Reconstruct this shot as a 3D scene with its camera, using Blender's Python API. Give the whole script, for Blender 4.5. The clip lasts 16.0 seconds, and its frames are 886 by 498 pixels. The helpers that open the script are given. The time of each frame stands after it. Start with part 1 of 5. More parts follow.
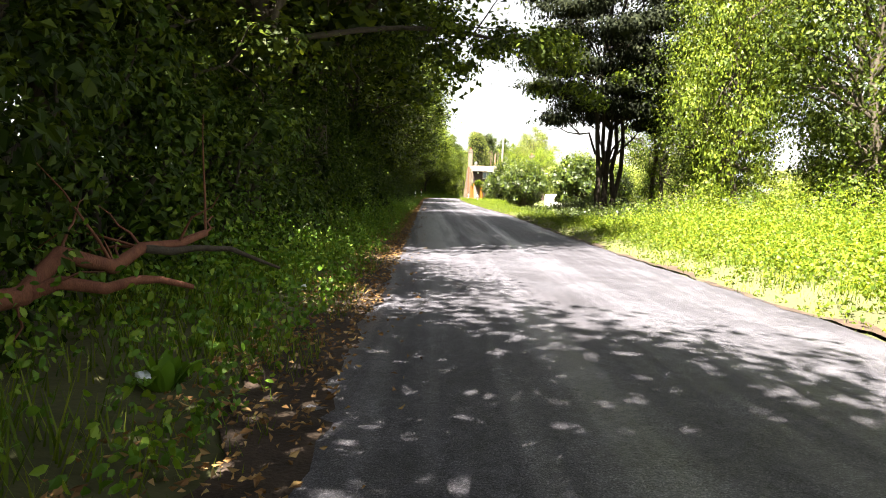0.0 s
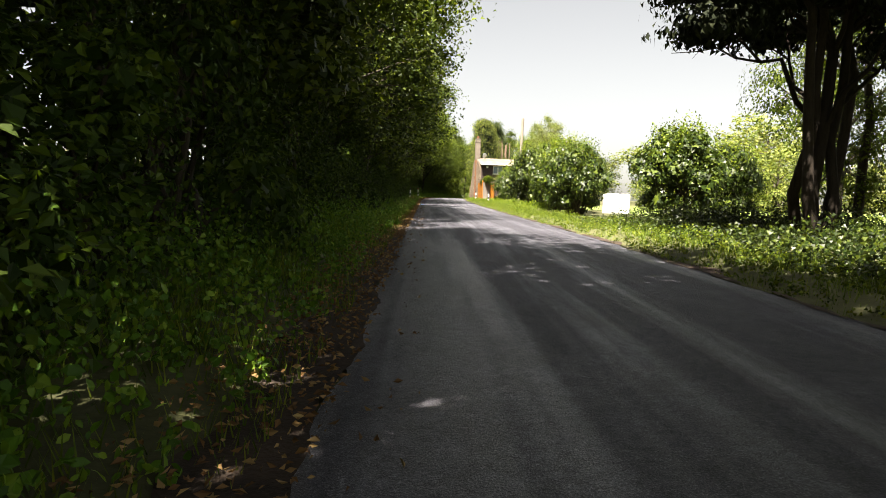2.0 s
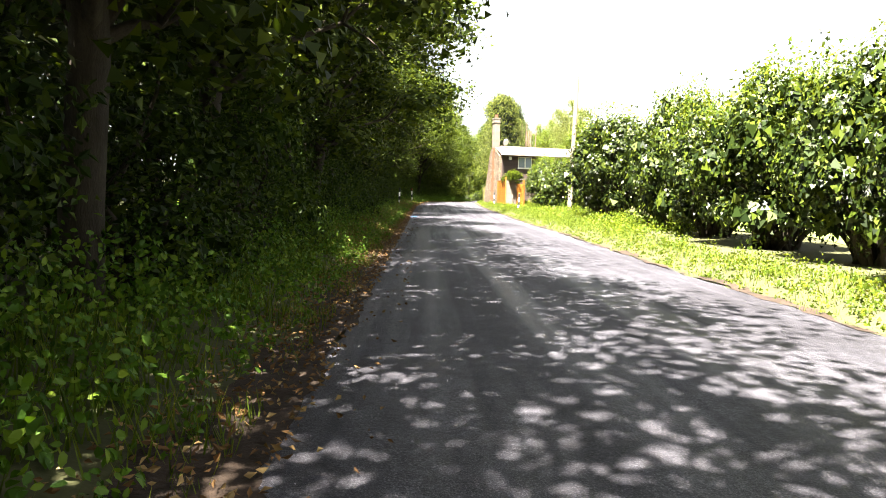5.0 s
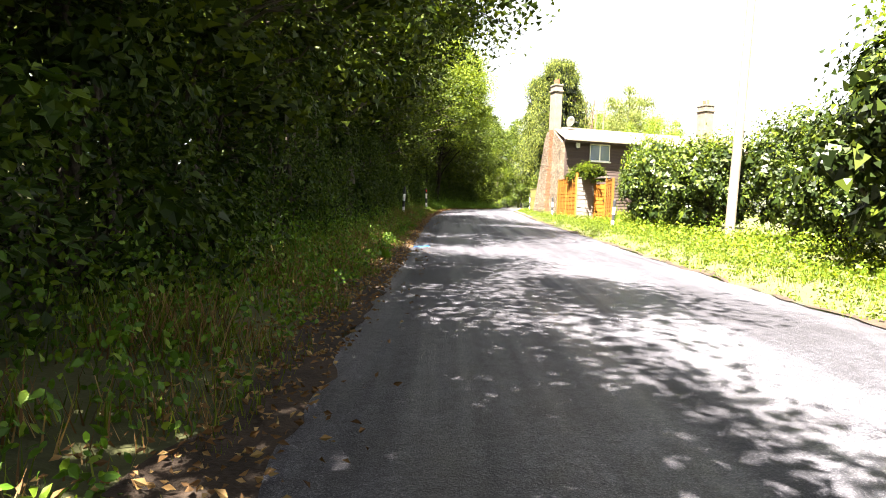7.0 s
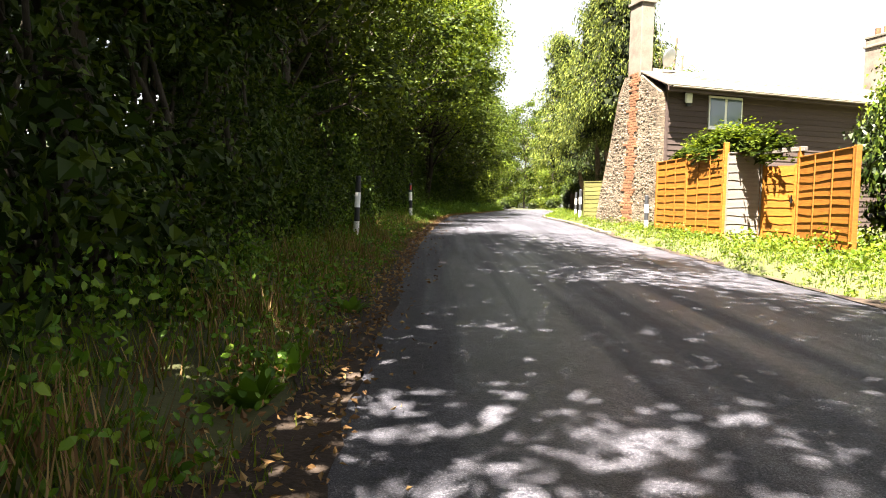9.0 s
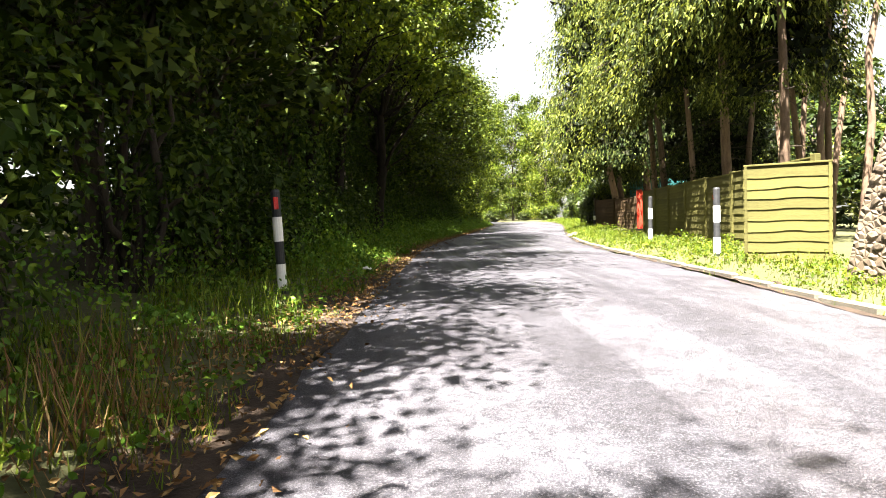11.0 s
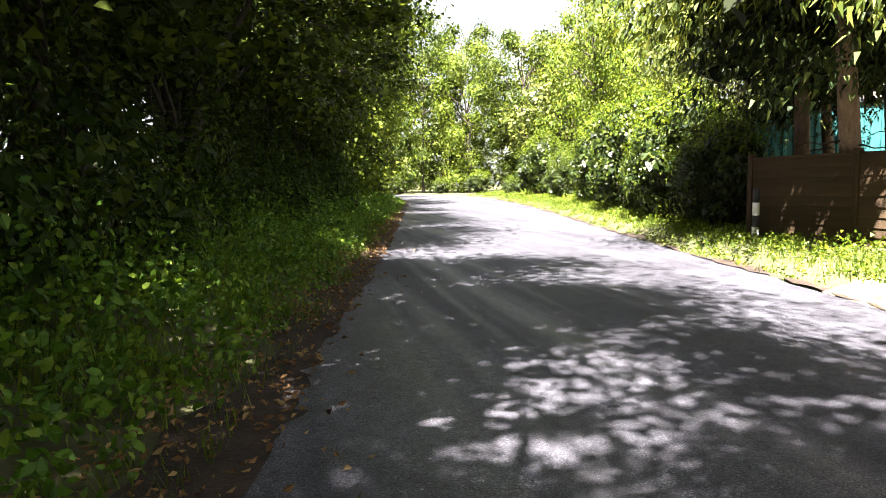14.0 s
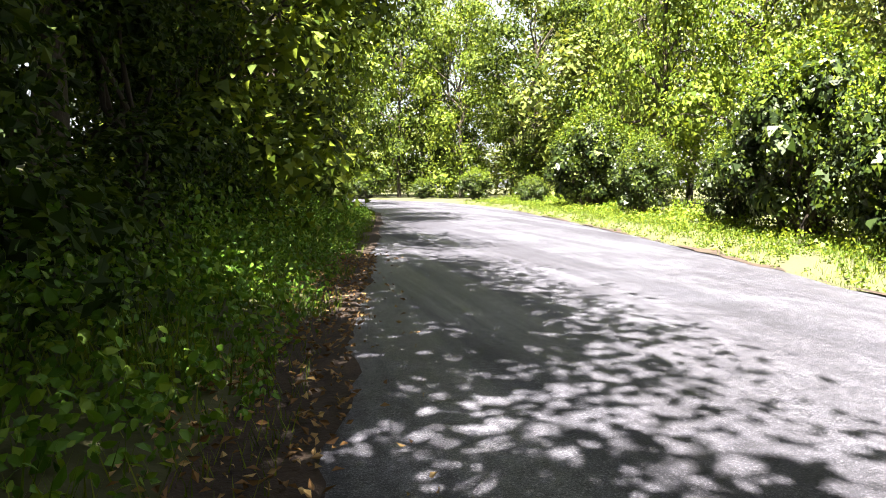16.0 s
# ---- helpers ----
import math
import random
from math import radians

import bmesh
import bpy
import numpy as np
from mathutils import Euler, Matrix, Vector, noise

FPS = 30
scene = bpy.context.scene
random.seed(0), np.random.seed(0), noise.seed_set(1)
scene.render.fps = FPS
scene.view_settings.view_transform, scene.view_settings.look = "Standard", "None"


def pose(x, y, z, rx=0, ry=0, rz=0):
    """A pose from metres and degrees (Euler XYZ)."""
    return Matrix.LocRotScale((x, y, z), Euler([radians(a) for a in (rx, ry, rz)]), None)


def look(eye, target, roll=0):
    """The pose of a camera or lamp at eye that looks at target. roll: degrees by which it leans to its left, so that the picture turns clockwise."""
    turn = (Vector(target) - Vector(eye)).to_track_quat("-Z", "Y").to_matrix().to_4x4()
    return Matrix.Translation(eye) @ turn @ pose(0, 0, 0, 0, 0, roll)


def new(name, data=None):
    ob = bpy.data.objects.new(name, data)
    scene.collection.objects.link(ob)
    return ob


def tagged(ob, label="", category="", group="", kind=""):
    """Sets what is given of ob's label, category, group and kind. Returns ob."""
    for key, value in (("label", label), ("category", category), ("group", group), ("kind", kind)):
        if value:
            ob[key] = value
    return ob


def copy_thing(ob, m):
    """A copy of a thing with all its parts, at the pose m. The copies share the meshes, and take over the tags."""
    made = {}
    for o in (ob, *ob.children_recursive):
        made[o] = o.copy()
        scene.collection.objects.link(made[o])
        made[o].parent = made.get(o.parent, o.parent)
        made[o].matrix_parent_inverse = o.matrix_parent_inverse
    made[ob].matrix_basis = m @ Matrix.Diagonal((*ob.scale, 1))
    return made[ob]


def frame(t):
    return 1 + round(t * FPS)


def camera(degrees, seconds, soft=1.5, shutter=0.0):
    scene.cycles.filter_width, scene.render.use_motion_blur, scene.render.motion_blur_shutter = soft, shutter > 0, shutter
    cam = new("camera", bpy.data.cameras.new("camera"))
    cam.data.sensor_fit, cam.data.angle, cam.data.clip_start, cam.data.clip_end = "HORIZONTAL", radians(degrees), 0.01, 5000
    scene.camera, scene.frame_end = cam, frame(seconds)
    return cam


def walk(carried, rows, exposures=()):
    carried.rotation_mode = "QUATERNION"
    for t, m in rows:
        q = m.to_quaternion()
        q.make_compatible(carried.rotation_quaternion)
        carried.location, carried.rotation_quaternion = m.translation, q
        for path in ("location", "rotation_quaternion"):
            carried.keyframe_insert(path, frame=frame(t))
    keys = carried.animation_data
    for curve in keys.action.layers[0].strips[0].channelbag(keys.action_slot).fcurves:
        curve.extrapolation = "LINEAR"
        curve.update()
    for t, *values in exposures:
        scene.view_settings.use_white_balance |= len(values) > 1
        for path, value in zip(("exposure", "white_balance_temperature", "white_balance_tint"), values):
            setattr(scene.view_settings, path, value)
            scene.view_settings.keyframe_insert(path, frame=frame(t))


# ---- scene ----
cam = camera(70.0, 16.0, soft=1.0)
PATH = [
    (0, (0.012, 0.004, 1.148), (0.256, 9.976, 0.436), 1.39),
    (0.5, (0.008, 4.426, 1.212), (0.305, 14.394, 0.469), 1.12),
    (1, (0.053, 8.744, 1.283), (0.407, 18.709, 0.530), 0.05),
    (1.5, (-0.013, 12.924, 1.352), (0.362, 22.890, 0.612), 1.63),
    (2, (-0.042, 16.893, 1.448), (0.232, 26.862, 0.717), 1.19),
    (2.5, (-0.102, 20.679, 1.523), (0.217, 30.643, 0.744), 1.39),
    (3, (-0.006, 24.458, 1.637), (0.437, 34.419, 0.882), 0.32),
    (3.5, (-0.072, 28.026, 1.731), (0.354, 37.988, 0.967), 1.22),
    (4, (-0.111, 31.413, 1.815), (0.261, 41.374, 1.018), 1.48),
    (4.2, (-0.111, 32.785, 1.872), (0.235, 42.747, 1.076), 0.84),
    (6.3, (0.369, 51.719, 2.051), (0.398, 61.699, 1.433), 2.13),
    (6.5, (0.244, 53.433, 2.080), (0.175, 63.412, 1.436), 2.07),
    (7, (0.041, 57.784, 2.175), (0.027, 67.763, 1.520), 1.97),
    (7.5, (0.012, 61.829, 2.244), (0.030, 71.808, 1.590), 0.58),
    (8, (-0.149, 66.055, 2.274), (0.118, 76.033, 1.654), 0.47),
    (8.5, (-0.216, 69.833, 2.318), (-0.092, 79.811, 1.662), 1.94),
    (9, (-0.295, 73.668, 2.443), (-0.142, 83.646, 1.795), 1.07),
    (9.2, (-0.342, 75.186, 2.481), (-0.119, 85.163, 1.847), 1.58),
    (11.3, (0.506, 90.669, 2.961), (0.967, 100.649, 2.523), -2.03),
    (11.5, (0.464, 92.189, 3.029), (1.003, 102.165, 2.594), -1.14),
    (12, (0.558, 96.002, 3.170), (1.281, 105.958, 2.574), -0.10),
    (12.5, (0.679, 99.633, 3.213), (1.490, 109.571, 2.450), -0.43),
    (13, (0.891, 103.342, 3.200), (1.992, 113.242, 2.322), -0.33),
    (13.5, (1.375, 107.108, 3.205), (3.037, 116.915, 2.181), -1.86),
    (14, (1.956, 110.764, 3.263), (4.110, 120.478, 2.266), -1.02),
    (14.5, (2.504, 114.224, 3.268), (4.496, 123.971, 2.254), -0.18),
    (15, (3.029, 117.626, 3.275), (5.277, 127.319, 2.281), 0.17),
    (15.5, (3.449, 121.081, 3.219), (5.917, 130.722, 2.243), -0.16),
    (16, (4.196, 124.934, 3.313), (6.830, 134.532, 2.344), -0.10),
]
EXPOSURES = [(0.0, 3.75, 7100, 10), (0.5, 3.7, 6900, 10), (1.0, 3.1, 7000, 10), (1.5, 2.6, 7000, 10), (2.0, 3.0, 7200, 10), (3.0, 3.6, 7200, 10), (4.0, 3.75, 6900, 10), (6.5, 4.0, 7000, 10), (8.0, 4.0, 7000, 10), (9.0, 3.75, 7000, 10),
             (11.5, 3.8, 6900, 10), (12.0, 3.7, 6700, 12), (12.5, 3.15, 6300, 10), (13.0, 3.2, 6250, 11), (13.5, 3.55, 6400, 12), (14.5, 4.3, 6600, 16), (15.5, 4.15, 6600, 14), (16.0, 3.75, 6600, 11)]
walk(cam, [(t, look(e, a, r)) for t, e, a, r in PATH], EXPOSURES)

# ---- daylight: a high summer sun from behind and to the left of the rider ----
SUN = Vector((-0.25, -0.48, 1.00)).normalized()
world = bpy.data.worlds.new("sky")
scene.world = world
world.use_nodes = True
wn = world.node_tree.nodes
sky = wn.new("ShaderNodeTexSky")
sky.sky_type, sky.sun_disc = "NISHITA", False
sky.sun_elevation = math.asin(SUN.z)
sky.sun_rotation = math.atan2(SUN.x, SUN.y)
sky.dust_density = 1.5
wn["Background"].inputs["Strength"].default_value = 0.0180
haze = wn.new("ShaderNodeHueSaturation")
haze.inputs["Saturation"].default_value, haze.inputs["Value"].default_value = 0.30, 1.4
world.node_tree.links.new(sky.outputs[0], haze.inputs["Color"])
world.node_tree.links.new(haze.outputs[0], wn["Background"].inputs["Color"])
sun = new("sun", bpy.data.lights.new("sun", "SUN"))
sun.data.energy, sun.data.angle, sun.data.color = 5.0, radians(0.53), (1.0, 0.95, 0.86)
sun.matrix_world = look(SUN * 60, (0, 0, 0))


# ---- materials ----
def material(name, rough=0.8, metal=0.0, spec=0.3):
    m = bpy.data.materials.new(name)
    m.use_nodes = True
    b = m.node_tree.nodes["Principled BSDF"]
    b.inputs["Roughness"].default_value = rough
    b.inputs["Metallic"].default_value = metal
    b.inputs["Specular IOR Level"].default_value = spec
    return m, m.node_tree.nodes, m.node_tree.links, b


def coords(n, l, scale=(1, 1, 1)):
    c, mp = n.new("ShaderNodeTexCoord"), n.new("ShaderNodeMapping")
    mp.inputs["Scale"].default_value = scale
    l.new(c.outputs["Object"], mp.inputs["Vector"])
    return mp.outputs[0]


def noise_tex(n, l, vec, scale, detail=4, rough=0.6):
    t = n.new("ShaderNodeTexNoise")
    t.inputs["Scale"].default_value, t.inputs["Detail"].default_value = scale, detail
    t.inputs["Roughness"].default_value = rough
    l.new(vec, t.inputs["Vector"])
    return t.outputs["Fac"]


def ramp(n, l, fac, stops):
    r = n.new("ShaderNodeValToRGB")
    e = r.color_ramp.elements
    while len(e) < len(stops):
        e.new(0.5)
    for s, (p, c) in zip(e, stops):
        s.position, s.color = p, (*c, 1)
    l.new(fac, r.inputs[0])
    return r.outputs[0]


def mix(n, l, fac, a, b, mode="MIX"):
    m = n.new("ShaderNodeMix")
    m.data_type, m.blend_type = "RGBA", mode
    for v, k in ((fac, 0), (a, 6), (b, 7)):
        if hasattr(v, "default_value"):
            l.new(v, m.inputs[k])
        elif k == 0:
            m.inputs[k].default_value = v
        else:
            m.inputs[k].default_value = (*v, 1)
    return m.outputs[2]


def bump(n, l, b, height, strength, dist=0.01):
    u = n.new("ShaderNodeBump")
    u.inputs["Strength"].default_value, u.inputs["Distance"].default_value = strength, dist
    l.new(height, u.inputs["Height"])
    l.new(u.outputs[0], b.inputs["Normal"])


def plain(name, dark, light, rough=0.8, metal=0.0, scale=6.0, fine=60.0, stretch=(1, 1, 1), bumps=0.3, vary=0.25, spec=0.3):
    """Two scales of variation between two colours, a little of it by object."""
    m, n, l, b = material(name, rough, metal, spec)
    v = coords(n, l, stretch)
    big, small = noise_tex(n, l, v, scale), noise_tex(n, l, v, fine, 3)
    c = ramp(n, l, big, [(0.3, dark), (0.7, light)])
    c = mix(n, l, 0.35, c, ramp(n, l, small, [(0.3, dark), (0.7, light)]))
    if vary:
        o, h = n.new("ShaderNodeObjectInfo"), n.new("ShaderNodeHueSaturation")
        mr = n.new("ShaderNodeMapRange")
        mr.inputs[3].default_value, mr.inputs[4].default_value = 1 - vary, 1 + vary
        l.new(o.outputs["Random"], mr.inputs[0])
        l.new(mr.outputs[0], h.inputs["Value"])
        l.new(c, h.inputs["Color"])
        c = h.outputs[0]
    l.new(c, b.inputs["Base Color"])
    bump(n, l, b, small, bumps)
    return m


def leaf_material(name, dark, mid, light, glow=0.35, rough=0.5, sheen=0.2):
    """Leaves: each island its own green, some light passing through."""
    m, n, l, b = material(name, rough, 0.0, sheen)
    g, o = n.new("ShaderNodeNewGeometry"), n.new("ShaderNodeObjectInfo")
    c = ramp(n, l, g.outputs["Random Per Island"], [(0.0, dark), (0.55, mid), (1.0, light)])
    h, mr = n.new("ShaderNodeHueSaturation"), n.new("ShaderNodeMapRange")
    mr.inputs[3].default_value, mr.inputs[4].default_value = 0.75, 1.2
    l.new(o.outputs["Random"], mr.inputs[0])
    l.new(mr.outputs[0], h.inputs["Value"])
    l.new(c, h.inputs["Color"])
    l.new(h.outputs[0], b.inputs["Base Color"])
    tr, ms = n.new("ShaderNodeBsdfTranslucent"), n.new("ShaderNodeMixShader")
    warm = mix(n, l, 1.0, h.outputs[0], (1.25, 1.15, 0.5), "MULTIPLY")
    l.new(warm, tr.inputs["Color"])
    ms.inputs[0].default_value = glow
    l.new(b.outputs[0], ms.inputs[1])
    l.new(tr.outputs[0], ms.inputs[2])
    l.new(ms.outputs[0], n["Material Output"].inputs["Surface"])
    return m


LEAF_HEDGE = leaf_material("hedge_leaf", (0.012, 0.025, 0.004), (0.031, 0.060, 0.007), (0.086, 0.126, 0.014), 0.30, 0.5, 0.16)
LEAF_SHADE = leaf_material("shaded_woodland_leaf", (0.006, 0.013, 0.003), (0.014, 0.028, 0.005), (0.035, 0.052, 0.008), 0.15, 0.5, 0.2)
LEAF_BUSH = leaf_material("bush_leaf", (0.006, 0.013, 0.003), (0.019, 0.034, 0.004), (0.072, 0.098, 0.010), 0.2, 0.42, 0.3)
LEAF_TREE = leaf_material("tree_leaf", (0.012, 0.022, 0.003), (0.034, 0.055, 0.006), (0.095, 0.125, 0.014), 0.34, 0.5, 0.15)
LEAF_BRIGHT = leaf_material("sunny_leaf", (0.038, 0.065, 0.007), (0.094, 0.140, 0.013), (0.198, 0.244, 0.027), 0.36)
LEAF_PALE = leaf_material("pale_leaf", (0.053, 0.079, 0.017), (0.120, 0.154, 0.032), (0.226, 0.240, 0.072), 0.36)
LEAF_CONIFER = leaf_material("conifer_spray", (0.014, 0.024, 0.005), (0.059, 0.084, 0.015), (0.248, 0.281, 0.059), 0.30, 0.6, 0.15)
# darker copy of the conifer spray, shade put into its colours
LEAF_CONIFER_SHADED = leaf_material("shaded_conifer_spray", (0.011, 0.021, 0.007), (0.028, 0.045, 0.013), (0.098, 0.119, 0.031), 0.2, 0.6, 0.12)
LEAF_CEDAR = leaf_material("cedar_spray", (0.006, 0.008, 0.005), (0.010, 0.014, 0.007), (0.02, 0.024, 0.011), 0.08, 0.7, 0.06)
LEAF_WEED = leaf_material("weed_leaf", (0.037, 0.089, 0.009), (0.081, 0.172, 0.015), (0.172, 0.254, 0.028), 0.35, 0.48, 0.25)
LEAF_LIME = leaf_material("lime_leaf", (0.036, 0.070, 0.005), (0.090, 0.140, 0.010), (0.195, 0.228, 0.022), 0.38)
GRASS = leaf_material("grass_blade", (0.036, 0.068, 0.006), (0.082, 0.128, 0.010), (0.17, 0.20, 0.028), 0.4, 0.6)
DRY = leaf_material("dead_leaf", (0.10, 0.055, 0.025), (0.20, 0.11, 0.045), (0.36, 0.25, 0.11), 0.1, 0.8)
BARK = plain("bark", (0.020, 0.016, 0.012), (0.062, 0.050, 0.038), 0.9, 0, 5, 40, (3, 3, 0.6), 0.8)
BARK_FALLEN = plain("fallen_branch_bark", (0.075, 0.026, 0.016), (0.19, 0.075, 0.045), 0.85, 0, 5, 40, (3, 3, 0.6), 0.7)
BARK_DARK = plain("dark_bark", (0.008, 0.007, 0.006), (0.028, 0.022, 0.018), 0.95, 0, 5, 40, (3, 3, 0.6), 0.8, 0.25, 0.1)
BARK_RED = plain("red_bark", (0.07, 0.045, 0.032), (0.24, 0.165, 0.12), 0.85, 0, 5, 40, (3, 3, 0.6), 0.7)


def asphalt():
    m, n, l, b = material("asphalt", 0.55, 0, 0.42)
    v = coords(n, l)
    vs = coords(n, l, (1.0, 0.035, 1))
    fine, mid = noise_tex(n, l, v, 95, 3, 0.75), noise_tex(n, l, v, 16, 5, 0.7)
    patch, track, blot = noise_tex(n, l, v, 0.55, 5), noise_tex(n, l, vs, 1.6, 3), noise_tex(n, l, v, 3.2, 6, 0.72)
    c = ramp(n, l, fine, [(0.40, (0.016, 0.0162, 0.0245)), (0.54, (0.072, 0.072, 0.094)), (0.64, (0.46, 0.45, 0.485))])
    c = mix(n, l, 0.45, c, ramp(n, l, mid, [(0.42, (0.036, 0.036, 0.050)), (0.58, (0.136, 0.135, 0.164))]))
    c = mix(n, l, 0.85, c, ramp(n, l, track, [(0.42, (0.42, 0.42, 0.46)), (0.58, (1.0, 1.0, 1.0))]), "MULTIPLY")
    c = mix(n, l, 0.8, c, ramp(n, l, patch, [(0.40, (0.60, 0.58, 0.60)), (0.60, (1.0, 1.0, 1.0))]), "MULTIPLY")
    c = mix(n, l, 0.7, c, ramp(n, l, blot, [(0.42, (0.55, 0.54, 0.56)), (0.58, (1.0, 1.0, 1.0))]), "MULTIPLY")
    l.new(ramp(n, l, track, [(0.42, (0.66, 0.66, 0.66)), (0.60, (0.38, 0.38, 0.38))]), b.inputs["Roughness"])
    l.new(c, b.inputs["Base Color"])
    add = n.new("ShaderNodeMath")
    l.new(fine, add.inputs[0])
    l.new(mid, add.inputs[1])
    bump(n, l, b, add.outputs[0], 1.0, 0.014)
    return m


ASPHALT = asphalt()
DIRT = plain("verge_earth", (0.008, 0.006, 0.005), (0.060, 0.040, 0.029), 0.95, 0, 3.5, 40, (1, 1, 1), 1.0, 0)
SOIL = plain("ground_soil", (0.030, 0.034, 0.014), (0.085, 0.085, 0.035), 0.95, 0, 0.6, 18, (1, 1, 1), 0.8, 0)
LAWN = plain("lawn_grass", (0.09, 0.14, 0.03), (0.17, 0.22, 0.05), 0.9, 0, 0.8, 30, (1, 1, 1), 0.6, 0)
GRAVEL = plain("drive_gravel", (0.06, 0.05, 0.038), (0.15, 0.128, 0.10), 0.95, 0, 1.5, 60, (1, 1, 1), 0.8, 0)


# ---- plan of the lane: edges and heights by the distance along it ----
LANE_Y = [-60, -20, 20, 40, 60, 75, 85, 91, 97, 105, 110, 117, 124, 130, 137, 146, 152, 159, 166, 174, 184, 200, 240]
LANE_L = [-0.6, -0.6, -0.62, -0.7, -0.78, -0.8, -0.78, -0.5, -0.08, 0.45, 1.0, 2.3, 3.7, 4.75, 6.1, 7.8, 8.6, 8.5, 6.2, 1.5, -5.0, -9.0, -9.0]
LANE_R = [4.05, 4.05, 4.0, 4.15, 4.55, 4.65, 4.45, 4.45, 4.6, 5.15, 5.9, 7.4, 9.0, 10.4, 12.0, 13.6, 14.5, 14.9, 13.8, 10.6, 5.0, -1.0, -2.0]
RISE_Y = [-60, 0, 9, 17, 24.5, 31.4, 42, 52, 62, 70, 75, 82, 91, 96, 103, 125, 150, 190, 260]
RISE_Z = [-0.6, 0.0, 0.13, 0.29, 0.48, 0.67, 0.82, 0.92, 1.09, 1.18, 1.33, 1.52, 1.81, 2.0, 2.05, 2.14, 2.35, 2.55, 2.7]


def smooth(y, ys, vs):
    """A curve eased through the plan's stations."""
    return np.mean([np.interp(np.asarray(y, float) + d, ys, vs) for d in (-3, -1.5, 0, 1.5, 3)], axis=0)


def lane_l(y):
    return smooth(y, LANE_Y, LANE_L)


def lane_r(y):
    return smooth(y, LANE_Y, LANE_R)


def lane_z(y):
    return smooth(y, RISE_Y, RISE_Z)


def ease(v):
    v = np.clip(v, 0, 1)
    return v * v * (3 - 2 * v)


def ground_z(x, y):
    """The height of the land: level with the lane's sides, a bank on the left, a low verge on the right."""
    x, y = np.asarray(x, float), np.asarray(y, float)
    dl, dr = lane_l(y) - x, x - lane_r(y)
    z = lane_z(y) - 0.035
    z = z + 0.16 * ease((dl - 0.25) / 0.9) + 0.5 * ease((dl - 1.6) / 4) + 1.5 * ease((dl - 5.5) / 4.5)
    z = z + 0.14 * ease((dr - 0.1) / 0.5)
    bumpy = 0.035 * np.sin(2.1 * x + 0.7 * y) * np.sin(1.7 * y - 0.9 * x)
    return z + bumpy * ease((np.maximum(dl, dr) - 0.3) / 1.0)


def gz(x, y):
    return float(ground_z(x, y))


# ---- mesh helpers ----
def mesh_of(name, verts, faces, mats, index=None, shade=False):
    """A mesh from arrays: verts (n, 3), faces (m, k) of one corner count."""
    verts, faces = np.asarray(verts, np.float32), np.asarray(faces, np.int32)
    me = bpy.data.meshes.new(name)
    me.vertices.add(len(verts))
    me.vertices.foreach_set("co", verts.ravel())
    k = faces.shape[1]
    me.loops.add(faces.size)
    me.loops.foreach_set("vertex_index", faces.ravel())
    me.polygons.add(len(faces))
    me.polygons.foreach_set("loop_start", np.arange(0, faces.size, k, dtype=np.int32))
    if index is not None:
        me.polygons.foreach_set("material_index", np.asarray(index, np.int32))
    me.polygons.foreach_set("use_smooth", np.full(len(faces), shade))
    for m in mats if isinstance(mats, (list, tuple)) else [mats]:
        me.materials.append(m)
    me.update(calc_edges=True)
    me.validate()
    return me


def grid_mesh(name, xs, ys, height, mat):
    """A sheet over rows of y; xs(y) gives the columns of each row."""
    rows = [np.stack([c := np.asarray(xs(y), float), np.full(len(c), y), height(c, np.full(len(c), y))], 1) for y in ys]
    w, n = len(rows[0]), len(rows)
    i = (np.arange(n - 1)[:, None] * w + np.arange(w - 1)).ravel()
    return mesh_of(name, np.concatenate(rows), np.stack([i, i + 1, i + w + 1, i + w], 1), mat, shade=True)


def under(ob, parent):
    ob.parent = parent
    return ob


def part(name, me, parent, label="", m=None):
    ob = new(name, me)
    if m is not None:
        ob.matrix_basis = m
    if label:
        tagged(ob, label)
    return under(ob, parent)


def thing(name, m, label, category, group="", kind=""):
    ob = new(name)
    ob.empty_display_size = 0.2
    ob.matrix_basis = m
    return tagged(ob, label, category, group, kind)


def bm_mesh(name, bm, mat, shade=False):
    me = bpy.data.meshes.new(name)
    bm.to_mesh(me)
    bm.free()
    for m in mat if isinstance(mat, (list, tuple)) else [mat]:
        me.materials.append(m)
    if shade:
        for p in me.polygons:
            p.use_smooth = True
    return me


def box_mesh(name, sx, sy, sz, mat, bev=0.0, base=True):
    """A block with eased edges, standing on its origin (or centred)."""
    bm = bmesh.new()
    bmesh.ops.create_cube(bm, size=1)
    bmesh.ops.scale(bm, vec=(sx, sy, sz), verts=bm.verts)
    if bev:
        bmesh.ops.bevel(bm, geom=bm.edges[:], offset=bev, segments=1, affect="EDGES")
    if base:
        bmesh.ops.translate(bm, vec=(0, 0, sz / 2), verts=bm.verts)
    return bm_mesh(name, bm, mat)


